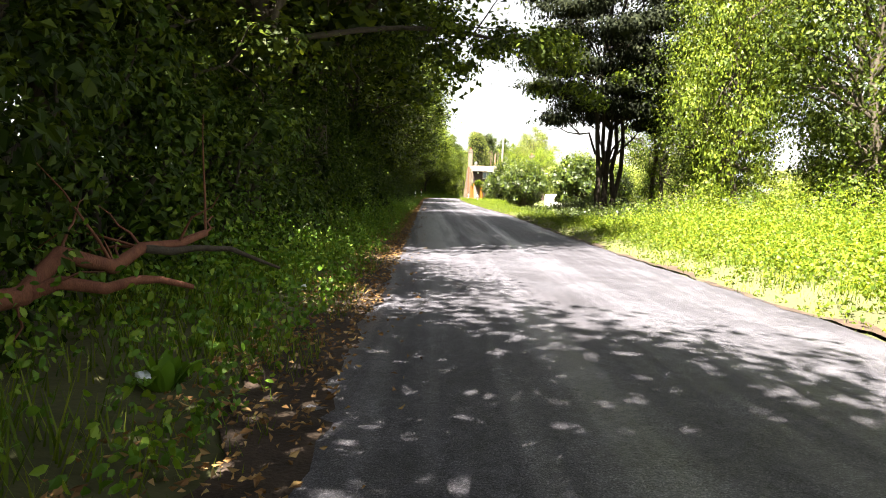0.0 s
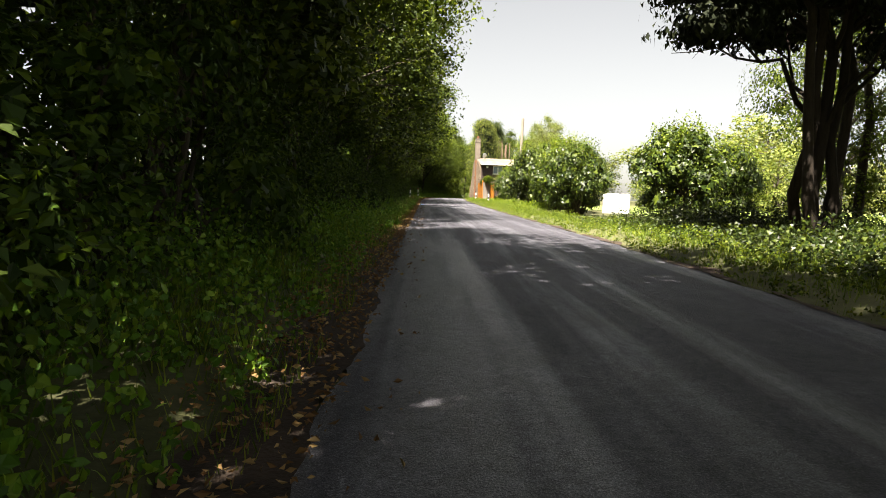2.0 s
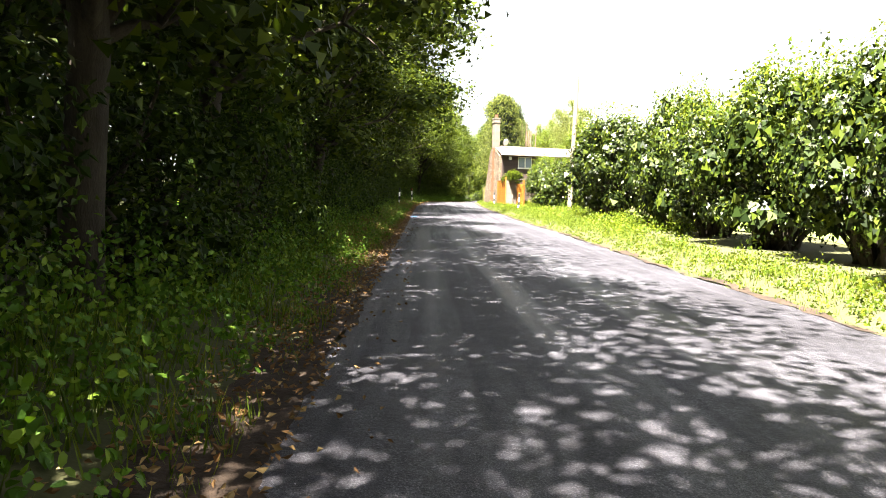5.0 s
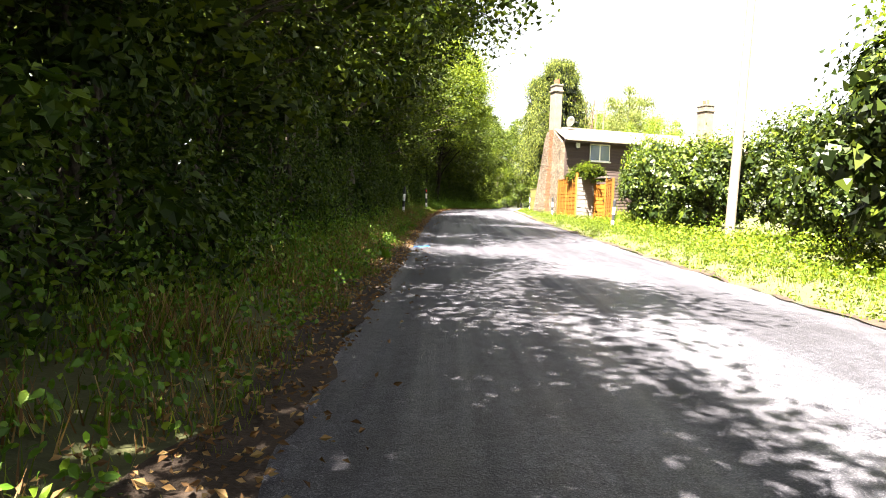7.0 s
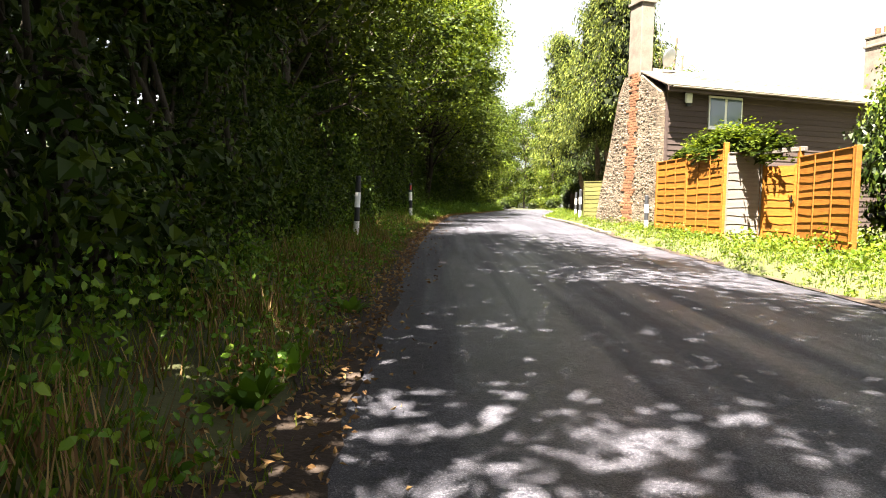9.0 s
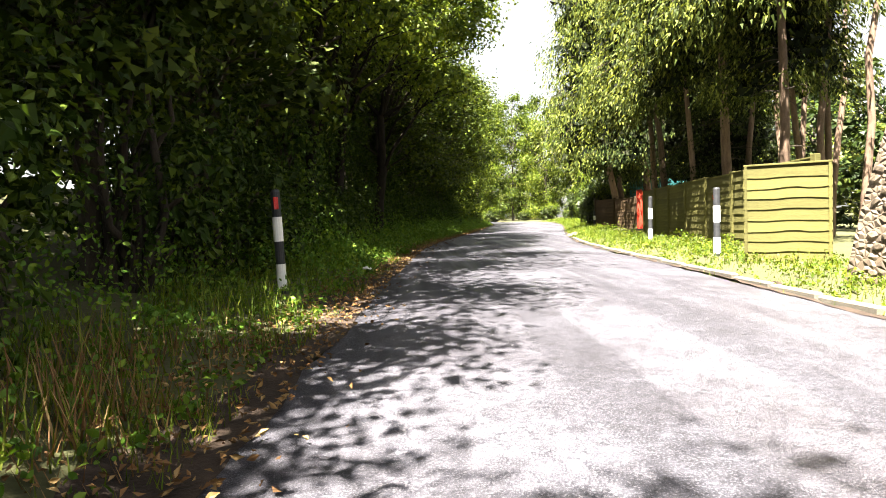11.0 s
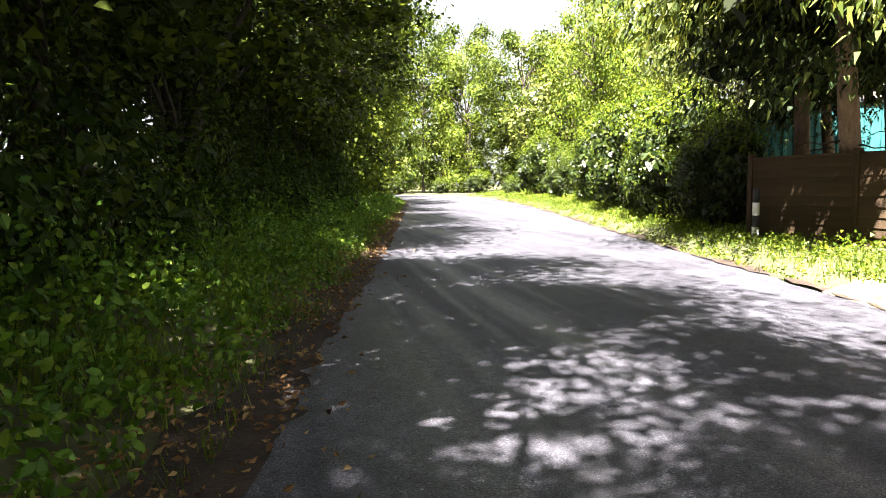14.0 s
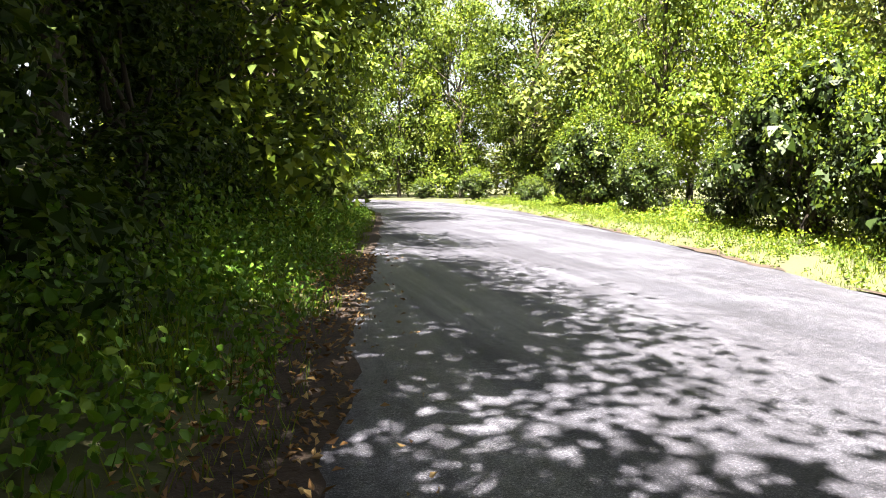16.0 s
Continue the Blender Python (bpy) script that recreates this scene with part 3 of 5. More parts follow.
for k in range(26):
    c = bough_line[3 + k % 7]
    e = c + ro.normal(0, 1, 3) * [0.75, 0.75, 0.35] - [0, 0, 0.1]
    limbs.append((bend(ro, c, e, 5), np.linspace(0.018, 0.005, 5)))
    lo.append((*e, ro.uniform(0.35, 0.6), 0.6))
for k in range(10):
    e = lean_line[7] + ro.normal(0, 1, 3) * [1.0, 1.0, 0.8]
    limbs.append((bend(ro, lean_line[6], e, 5), np.linspace(0.03, 0.006, 5)))
    lo.append((*e, ro.uniform(0.6, 0.9), 0.8))
part("bough", tubes_mesh("bough", limbs, BARK, 5), ot)
part("crown", crown_mesh("crown", ro, lobe_points(ro, lo, 9000, 0.8), heart_points(ro, lo, 900), 0.12, 0.2, LEAF_TREE), ot)

# wood behind the hedge: its deep shade is put into darker leaf colours
W = "woodland tree back from the lane, deep shade put into its leaf colour"
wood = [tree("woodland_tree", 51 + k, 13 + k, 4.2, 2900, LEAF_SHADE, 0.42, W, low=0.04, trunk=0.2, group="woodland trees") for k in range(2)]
spots = []
for x0, step in ((7.5, 5.0),):
    y = -14.0
    while y < 150:
        spots.append((float(lane_l(y)) - x0 + r0.uniform(-1, 1), y, r0.uniform(0.9, 1.2), r0.uniform(0.9, 1.2)))
        y += step * r0.uniform(0.8, 1.2)
# small dark trees added as a black backdrop behind the conifer stems
spots += [(13.4, 101.5, 0.5, 0.40), (13.8, 105.5, 0.5, 0.42), (14.2, 109.5, 0.5, 0.42)]
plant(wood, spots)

# ---- right side: weeds, bushes and trees ----
SB = "rounded garden bush, sunlit on top and dark beneath"
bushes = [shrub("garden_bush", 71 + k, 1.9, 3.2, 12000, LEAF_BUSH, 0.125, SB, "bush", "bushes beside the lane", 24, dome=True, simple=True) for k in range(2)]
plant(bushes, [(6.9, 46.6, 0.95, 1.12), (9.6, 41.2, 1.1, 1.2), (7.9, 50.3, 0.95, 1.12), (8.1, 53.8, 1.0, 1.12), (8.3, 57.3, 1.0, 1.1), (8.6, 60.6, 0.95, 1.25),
               (9.6, 63.5, 1.1, 1.2), (8.7, 68.5, 1.25, 1.3), (9.9, 73.5, 1.0, 0.85), (8.9, 79.4, 0.95, 0.9), (8.4, 82.4, 0.95, 1.0), (8.8, 85.2, 0.7, 1.0), (11.0, 84.5, 1.1, 1.05),
               (11.6, 78.0, 1.2, 1.1), (12.6, 43.4, 0.9, 0.95)])

hedge2 = [shrub("tall_hedge_bush", 81 + k, 1.9, 3.4, 12000, LEAF_BUSH, 0.125, "tall overgrown hedge bush, yellow-green on top", "bush", "hedge past the gate", 20, dome=True, simple=True, lit_sprigs=420) for k in range(2)]
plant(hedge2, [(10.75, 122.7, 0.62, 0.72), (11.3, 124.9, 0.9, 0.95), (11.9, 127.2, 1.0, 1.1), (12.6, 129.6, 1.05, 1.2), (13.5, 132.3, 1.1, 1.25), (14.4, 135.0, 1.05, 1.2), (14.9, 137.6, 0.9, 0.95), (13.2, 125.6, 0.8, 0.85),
               (15.7, 142.8, 1.0, 1.05), (16.8, 148.2, 1.25, 1.2), (16.9, 154.5, 0.8, 0.6), (16.6, 162.5, 0.8, 0.6), (14.6, 168.0, 0.9, 0.6), (11.5, 173.0, 0.9, 0.65), (8.0, 178.0, 0.9, 0.6)])

cedar = tree("cedar_tree", 91, 10.8, 4.8, 46000, LEAF_CEDAR, 0.20, "dark multi-stemmed evergreen with flat layered branches", low=0.36, trunk=0.17, lobes=40, group="", slim=0.4, shell=0.95, flat=(0.10, 0.2), simple=True, heart=0.08, bark=BARK_DARK)
cedar.matrix_basis = place(8.6, 30.8, 20, 0.95, 1.15)
rc = np.random.default_rng(8)
for k, (a, b) in enumerate(((-0.5, -1.9), (0.35, 0.5), (0.6, 1.7), (-0.2, -0.8))):
    part("side_stem", tubes_mesh("side_stem", [(bend(rc, (a * 0.5, 0.2 * k - 0.3, -0.2), (b, rc.uniform(-1, 1), 7.0), 8, 0.06), np.linspace(0.14, 0.05, 8))], BARK_DARK, 8), cedar)
G3 = "large sunlit broadleaf tree behind the verge"
big = [tree("broadleaf_tree", 95 + k, 9.5 + k, 4.0, 24000, (LEAF_TREE, LEAF_BRIGHT)[k], 0.12, G3, low=0.10, trunk=0.2, group="broadleaf trees", lobes=28, heart=0.14) for k in range(2)]
plant(big, [(12.6, 27.6, 1.0, 1.15), (11.4, 23.6, 0.7, 1.2), (14.0, 20.0, 1.0, 1.05), (15.0, 33.5, 1.05, 1.25), (17.5, 26.0, 1.15, 1.25), (18.0, 16.0, 1.1, 0.95), (14.2, 38.5, 0.75, 0.9), (16.5, 10.5, 1.0, 0.85)])
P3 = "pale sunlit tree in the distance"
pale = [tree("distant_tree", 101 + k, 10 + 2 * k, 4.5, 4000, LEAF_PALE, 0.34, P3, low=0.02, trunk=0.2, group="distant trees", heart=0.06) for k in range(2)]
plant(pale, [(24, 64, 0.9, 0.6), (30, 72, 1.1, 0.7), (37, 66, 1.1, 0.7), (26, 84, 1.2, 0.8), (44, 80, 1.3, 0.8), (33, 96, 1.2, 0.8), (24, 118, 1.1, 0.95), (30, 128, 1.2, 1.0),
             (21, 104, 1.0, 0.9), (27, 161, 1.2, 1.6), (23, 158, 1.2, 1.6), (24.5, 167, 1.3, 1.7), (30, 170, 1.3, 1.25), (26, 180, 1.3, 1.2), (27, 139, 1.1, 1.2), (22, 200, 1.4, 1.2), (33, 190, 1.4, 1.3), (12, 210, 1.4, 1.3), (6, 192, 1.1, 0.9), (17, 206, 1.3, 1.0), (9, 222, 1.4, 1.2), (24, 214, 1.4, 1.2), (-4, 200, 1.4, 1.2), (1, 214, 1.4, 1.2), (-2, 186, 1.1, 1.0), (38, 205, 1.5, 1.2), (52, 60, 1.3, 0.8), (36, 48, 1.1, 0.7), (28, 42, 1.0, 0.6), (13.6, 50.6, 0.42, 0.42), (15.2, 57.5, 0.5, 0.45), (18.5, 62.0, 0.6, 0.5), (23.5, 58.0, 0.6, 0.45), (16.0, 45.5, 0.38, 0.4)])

garden_trees = [tree("garden_tree", 161 + k, 10.5 + k, 4.3, 12500, (LEAF_BRIGHT, LEAF_PALE)[k], 0.165, "leafy sunlit tree behind the garden hedge", low=0.08, trunk=0.18, group="trees behind the hedge", lobes=24, heart=0.16) for k in range(2)]
plant(garden_trees, [(23.0, 146.0, 1.0, 1.15), (25.0, 153.0, 1.1, 1.3), (20.5, 149.0, 0.9, 1.15), (22.5, 138.0, 0.9, 1.0), (22.0, 131.0, 0.8, 0.9), (24.0, 142.0, 1.0, 1.1), (22.5, 124.0, 0.8, 0.85)])

ivy = thing("ivy_trunk", place(12.2, 34.6), "slim tree trunk wrapped in bright ivy", "tree")
ri = np.random.default_rng(5)
stem = bend(ri, (0, 0, -0.2), (0.3, 0, 9.0), 9, 0.02)
part("trunk", tubes_mesh("trunk", [(stem, np.linspace(0.15, 0.05, 9))], BARK, 8), ivy)
p, o = lobe_points(ri, [(stem[k][0], stem[k][1], stem[k][2] + 0.3, 0.42 - 0.02 * k, 1.4) for k in range(8)], 3000)
part("ivy", leaves_mesh("ivy", ri, p, o, 0.11, LEAF_BRIGHT), ivy)

C3 = "tall bare-stemmed conifer with drooping sprays above the fence"
con = [conifer("tall_conifer", 111 + k, 12.5, 3.5, 0.30, C3, 560, lean=(-1.8, -2.0), leaf=(LEAF_CONIFER, LEAF_CONIFER_SHADED)[k]) for k in range(2)]
plant(con[:1], [(10.7, 119.4, 1.05, 1.0)], 20)
# only the first conifer keeps the lit spray; these wear the shaded copy
plant(con[1:], [(11.7, 118.0, 1.0, 0.95), (11.6, 121.6, 0.95, 0.95), (12.8, 120.6, 0.95, 0.85), (13.6, 122.8, 0.8, 0.75), (11.9, 111.2, 0.75, 0.62), (10.9, 108.4, 0.7, 0.55)], 20)
C4 = "tall conifer with drooping sunlit sprays and bare tan stem"
high = [conifer("fence_conifer", 121 + k, 12.0, 3.9, 0.50, C4, 560, 0.15, "conifers behind the old fence", LEAF_CONIFER, (-1.3, -1.0)) for k in range(2)]
plant(high, [(8.4, 101.6, 0.8, 0.85), (8.7, 104.6, 0.95, 0.9), (9.0, 107.2, 0.95, 0.85), (9.5, 110.4, 0.95, 0.85), (9.6, 102.8, 0.85, 0.7), (9.75, 112.1, 0.95, 0.9)], 15)
rs = np.random.default_rng(12)
for k in range(9):
    x, yy = 8.9 + rs.uniform(0, 1.7) + 0.12 * k, 100.6 + k * 1.0
    st = tagged(new("conifer_stem", tubes_mesh("conifer_stem", [(bend(rs, (0, 0, -0.2), (rs.uniform(-.4, .4), rs.uniform(-.4, .4), 7.6), 7, 0.02), np.linspace(0.09, 0.04, 7))], BARK_RED, 7)),
                "slim bare reddish conifer stem behind the fence", "tree trunk", "bare conifer stems")
    st.matrix_basis = place(x, yy)


# ---- low growth ----
def scatter(r, n, side, y0, y1, near, far, power=1.0):
    yy = r.uniform(y0, y1, n)
    d = near + (far - near) * r.random(n) ** power
    x = lane_l(yy) - d if side < 0 else lane_r(yy) + d
    return x, yy, d


def grass_strip(name, seed, n, side, y0, y1, near, far, tall, label, mat=GRASS, power=1.3):
    r = np.random.default_rng(seed)
    x, yy, d = scatter(r, n, side, y0, y1, near, far, power)
    tuft = np.sin(1.9 * x + 2.3 * yy) + np.sin(4.1 * yy - 3.0 * x)
    keep = r.random(n) < 0.55 + 0.22 * tuft
    x, yy, d = x[keep], yy[keep], d[keep]
    m = len(x)
    h = tall * r.uniform(0.35, 1.0, m) * (0.45 + 0.55 * ease((d - near) / (0.5 * (far - near)))) * (0.8 + 0.25 * tuft[keep])
    a = r.uniform(0, 2 * np.pi, m)
    base = np.stack([x, yy, ground_z(x, yy) - 0.01], 1)
    tip = base + np.stack([np.cos(a) * h * 0.45, np.sin(a) * h * 0.45, h], 1)
    sd = np.stack([-np.sin(a), np.cos(a), np.zeros(m)], 1) * (0.004 + 0.010 * h)[:, None]
    v = np.stack([base + sd, tip, base - sd], 1).reshape(-1, 3)
    return tagged(new(name, mesh_of(name, v, np.arange(3 * m).reshape(-1, 3), mat)), label, "grass", kind="stuff")


def weeds(name, seed, plants, side, y0, y1, near, far, tall, size, label, mat, per=13, power=1.0, simple=True, slim=0.7, clear=()):
    """Leafy plants: whorls of leaves up short stalks."""
    r = np.random.default_rng(seed)
    x, yy, d = scatter(r, plants, side, y0, y1, near, far, power)
    lump = 0.55 + 0.3 * np.sin(0.9 * yy + x) * np.sin(0.37 * yy - 0.6 * x + 1) + 0.35 * np.sin(2.3 * yy + 1.7 * x) * np.sin(1.9 * x - 0.8 * yy)
    h = tall * r.uniform(0.3, 1.0, plants) * (0.2 + 0.8 * ease((d - near) / (0.9 * (far - near)))) * (0.5 + 0.8 * lump)
    for px, py in clear:
        h = np.where((np.abs(x - px) < 0.8) & (yy > py - 6) & (yy < py + 0.4), h * 0.4, h)
    thin = r.random(plants) < 0.25 + 1.6 * lump
    x, yy, h = x[thin], yy[thin], h[thin]
    plants = len(x)
    base = np.stack([x, yy, ground_z(x, yy)], 1)
    t = r.random((plants, per))
    a = r.uniform(0, 2 * np.pi, (plants, per))
    q = (0.05 + 0.10 * h)[:, None] * r.uniform(0.3, 1.3, (plants, per))
    at = base[:, None] + np.stack([np.cos(a) * q, np.sin(a) * q, t * h[:, None] + 0.02], -1)
    out = np.stack([np.cos(a), np.sin(a), np.full(a.shape, 0.25)], -1)
    return tagged(new(name, leaves_mesh(name, r, at.reshape(-1, 3), unit(out.reshape(-1, 3)), size * 1.2, mat, slim, 0.2, simple, 0.9, False, True)), label, "weeds", kind="stuff")


grass_strip("verge_grass", 201, 116000, -1, -6, 152, 0.12, 2.2, 0.42, "rough green verge grass under the hedge")
grass_strip("verge_grass", 202, 80000, 1, -2, 150, -0.04, 1.8, 0.24, "bright sunlit verge grass beside the lane", GRASS, 1.0)
weeds("undergrowth", 203, 14500, -1, -6, 152, 0.3, 3.0, 1.6, 0.050, "nettles, ivy and dock leaves below the hedge", LEAF_WEED, 9, 1.0, False, 0.56, ((-1.87, 86.5), (-1.10, 95.9)))
weeds("verge_weeds", 204, 7000, 1, -2, 160, 0.1, 1.8, 0.30, 0.055, "low leafy weeds on the sunny verge", LEAF_LIME)
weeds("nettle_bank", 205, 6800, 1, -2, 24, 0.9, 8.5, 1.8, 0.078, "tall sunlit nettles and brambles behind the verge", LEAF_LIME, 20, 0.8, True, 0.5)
# bush-leaf greens here: the bank's shade is painted by darker leaves
weeds("nettle_bank", 208, 2600, 1, 23, 40, 1.0, 6.5, 0.9, 0.09, "nettles below the evergreen, their shade put into darker leaf colour", LEAF_BUSH, 16, 0.8)
weeds("nettle_bank", 212, 2600, -1, 98, 152, 0.55, 2.4, 1.15, 0.068, "leafy green nettles crowding the shaded verge", LEAF_WEED, 11, 0.9, False, 0.6)
weeds("nettle_bank", 213, 1900, -1, 4, 52, 0.7, 2.4, 1.0, 0.066, "leafy green nettles crowding the shaded verge", LEAF_WEED, 10, 0.9, False, 0.6)
weeds("nettle_bank", 210, 2300, 1, 58, 90, 1.3, 4.6, 0.75, 0.085, "lush sunlit weeds below the garden bushes", LEAF_LIME, 14, 0.9)
weeds("nettle_bank", 211, 2600, 1, 118, 160, 1.2, 4.2, 0.65, 0.085, "lush sunlit weeds below the tall hedge", LEAF_LIME, 14, 0.9)
grass_strip("dry_grass", 209, 16000, -1, 52, 94, 0.3, 1.5, 0.42, "dry straw-coloured grass stalks on the verge", DRY)


def dock(seed):
    """A broad-leaved plant: big upright leaves from one root."""
    r = np.random.default_rng(seed)
    top = thing("dock_plant", Matrix(), "lush broad-leaved dock plant on the verge", "plant", "verge plants")
    for k in range(26):
        a, h, w = r.uniform(0, 6.28), r.uniform(0.10, 0.24), r.uniform(0.026, 0.045)
        lean = r.uniform(0.25, 0.9)
        rows = []
        for t in np.linspace(0, 1, 5):
            q = w * math.sin(math.pi * min(1, 0.12 + 0.88 * t)) ** 0.8
            c = np.array([math.cos(a), math.sin(a), 0]) * (0.02 + h * lean * t) + [0, 0, h * t * (1.15 - 0.6 * lean * t)]
            s = np.array([-math.sin(a), math.cos(a), 0]) * q
            rows += [c - s + [0, 0, q * 0.3], c, c + s + [0, 0, q * 0.3]]
        f = [(3 * i + j, 3 * i + j + 1, 3 * i + j + 4, 3 * i + j + 3) for i in range(4) for j in range(2)]
        part("leaf", mesh_of("leaf", rows, f, LEAF_WEED, shade=True), top)
    return top


docks = [dock(301), dock(302)]
plant(docks, [(-0.98, 7.9, 1.2, 1.2), (-1.15, 8.3, 1.1, 1.0), (-0.95, 36.0, 1.1, 1.3), (-1.05, 69.6, 1.2, 1.2), (-1.2, 70.1, 1.0, 1.0), (-1.25, 77.0, 1.2, 1.2), (-1.2, 77.6, 1.0, 1.1), (-1.1, 79.6, 1.1, 1.1), (-0.35, 98.9, 1.1, 1.2), (0.5, 111.2, 1.2, 1.2), (-1.1, 34.1, 1.0, 1.0), (-1.4, 3.4, 1.0, 1.2), (0.2, 104.2, 1.2, 1.1), (-1.0, 57.5, 1.0, 1.0)])


def litter_leaves(name, seed, n, side, y0, y1, near, far, label):
    r = np.random.default_rng(seed)
    x, yy, d = scatter(r, n, side, y0, y1, near, far)
    at = np.stack([x, yy, np.maximum(ground_z(x, yy), lane_z(yy) - 0.05) + 0.062], 1)
    out = np.stack([r.normal(0, 1, n), r.normal(0, 1, n), r.uniform(-0.05, 0.3, n)], 1)
    v, f = leaf_arrays(r, at, unit(out) * 3, 0.055, 0.5, 0.0, hang=True)
    return tagged(new(name, mesh_of(name, v, f, DRY)), label, "fallen leaves", kind="stuff")


litter_leaves("fallen_leaves", 206, 24000, -1, -4, 135, -0.14, 0.7, "brown and yellow fallen leaves along the lane's edge")
litter_leaves("fallen_leaves", 207, 1100, -1, -4, 135, -0.6, 0.0, "scattered brown leaves on the asphalt edge")


# ---- materials of the built things ----
WOOD_ORANGE = plain("orange_stained_wood", (0.135, 0.046, 0.004), (0.25, 0.095, 0.008), 0.7, 0, 3, 40, (0.4, 4, 6), 0.4, 0.18)
WOOD_GREY = plain("silvered_wood", (0.075, 0.064, 0.058), (0.155, 0.135, 0.122), 0.8, 0, 3, 40, (0.4, 4, 6), 0.4, 0.12)
WOOD_OLD = plain("weathered_fence_wood", (0.040, 0.038, 0.010), (0.105, 0.098, 0.026), 0.85, 0, 2, 40, (0.5, 4, 6), 0.5, 0.2)
WOOD_BROWN = plain("brown_fence_wood", (0.028, 0.018, 0.010), (0.065, 0.040, 0.020), 0.85, 0, 2, 40, (0.5, 4, 6), 0.5, 0.2)
BOARD = plain("dark_weatherboard", (0.034, 0.023, 0.021), (0.072, 0.049, 0.044), 0.75, 0, 2, 40, (0.3, 4, 6), 0.4, 0.15)
WHITE = plain("white_paint", (0.62, 0.62, 0.60), (0.82, 0.82, 0.80), 0.5, 0, 5, 60, (1, 1, 1), 0.1, 0.04)
BLACK = plain("black_plastic", (0.012, 0.013, 0.016), (0.035, 0.037, 0.042), 0.55, 0, 8, 60, (1, 1, 1), 0.15, 0.1)
RED = plain("red_paint", (0.34, 0.025, 0.012), (0.52, 0.05, 0.025), 0.6, 0, 4, 50, (1, 1, 1), 0.3, 0.08)
REFLECT = plain("red_reflector", (0.40, 0.008, 0.008), (0.60, 0.015, 0.012), 0.25, 0, 30, 200, (1, 1, 1), 0.2, 0, 0.6)
ROOF = plain("lichened_roof_tile", (0.075, 0.06, 0.05), (0.19, 0.16, 0.13), 0.85, 0, 2, 30, (1, 1, 1), 0.5, 0.2)
RENDER = plain("grey_render", (0.26, 0.245, 0.22), (0.44, 0.42, 0.38), 0.9, 0, 1.2, 40, (1, 1, 1), 0.4, 0.05)
STACK = plain("stained_stack_render", (0.075, 0.060, 0.050), (0.18, 0.15, 0.125), 0.9, 0, 2.5, 40, (1, 1, 1), 0.4, 0.05)
BRICK = plain("red_brick", (0.09, 0.040, 0.022), (0.22, 0.098, 0.05), 0.9, 0, 9, 90, (1, 1, 1), 0.5, 0.3)
CONCRETE = plain("kerb_concrete", (0.06, 0.054, 0.045), (0.15, 0.138, 0.115), 0.9, 0, 3, 60, (1, 1, 1), 0.5, 0.15)
TEAL = plain("teal_painted_steel", (0.014, 0.085, 0.085), (0.032, 0.15, 0.145), 0.5, 0.0, 1.5, 30, (1, 1, 1), 0.15, 0.06)
POLE_WOOD = plain("pale_pole_wood", (0.11, 0.09, 0.072), (0.22, 0.185, 0.155), 0.8, 0, 2, 40, (4, 4, 0.4), 0.4, 0.05)
STEEL = plain("galvanised_steel", (0.35, 0.36, 0.37), (0.55, 0.56, 0.57), 0.4, 0.9, 6, 80, (1, 1, 1), 0.1, 0.05)
ORANGE_DOOR = plain("orange_door_paint", (0.30, 0.12, 0.03), (0.42, 0.18, 0.05), 0.55, 0, 2, 40, (1, 1, 1), 0.1, 0)
BLUE = plain("blue_spray_paint", (0.012, 0.12, 0.38), (0.03, 0.22, 0.58), 0.7, 0, 12, 120, (1, 1, 1), 0.3, 0)
PAPER = plain("crumpled_wrapper", (0.50, 0.56, 0.62), (0.78, 0.82, 0.86), 0.45, 0, 9, 80, (1, 1, 1), 0.4, 0.1)


def flint_material():
    m, n, l, b = material("flint_rubble", 0.75)
    v = coords(n, l)
    t = n.new("ShaderNodeTexVoronoi")
    t.inputs["Scale"].default_value = 13.0
    l.new(v, t.inputs["Vector"])
    e = n.new("ShaderNodeTexVoronoi")
    e.feature = "DISTANCE_TO_EDGE"
    e.inputs["Scale"].default_value = 13.0
    l.new(v, e.inputs["Vector"])
    sep = n.new("ShaderNodeSeparateColor")
    l.new(t.outputs["Color"], sep.inputs[0])
    stone = ramp(n, l, sep.outputs[0], [(0.1, (0.030, 0.024, 0.019)), (0.5, (0.085, 0.062, 0.044)), (0.9, (0.19, 0.15, 0.115))])
    mortar = ramp(n, l, e.outputs["Distance"], [(0.02, (1, 1, 1)), (0.09, (0, 0, 0))])
    c = mix(n, l, mortar, stone, (0.10, 0.076, 0.052))
    l.new(mix(n, l, 0.3, c, ramp(n, l, noise_tex(n, l, v, 1.2), [(0.38, (0.07, 0.05, 0.035)), (0.62, (0.22, 0.18, 0.135))])), b.inputs["Base Color"])
    bump(n, l, b, e.outputs["Distance"], 0.9, 0.05)
    return m


FLINT = flint_material()
FLINT_STONE = plain("flint_stone", (0.05, 0.040, 0.030), (0.17, 0.135, 0.10), 0.6, 0, 1.5, 25, (1, 1, 1), 0.3, 0.45)
GLASS, gn, gl, gb = material("window_glass", 0.05, 0, 0.9)
gb.inputs["Base Color"].default_value = (0.10, 0.14, 0.20, 1)


# ---- verge marker posts ----
def cyl_mesh(name, r, h, mat, sides=14, taper=1.0):
    a = np.linspace(0, h, 2)
    v, f = tube([(0, 0, z) for z in a], [r, r * taper], sides)
    me = bpy.data.meshes.new(name)
    caps = [tuple(range(sides))[::-1], tuple(range(sides, 2 * sides))]
    me.from_pydata(v.tolist(), [], [tuple(q) for q in f.tolist()] + caps)
    me.materials.append(mat)
    return me


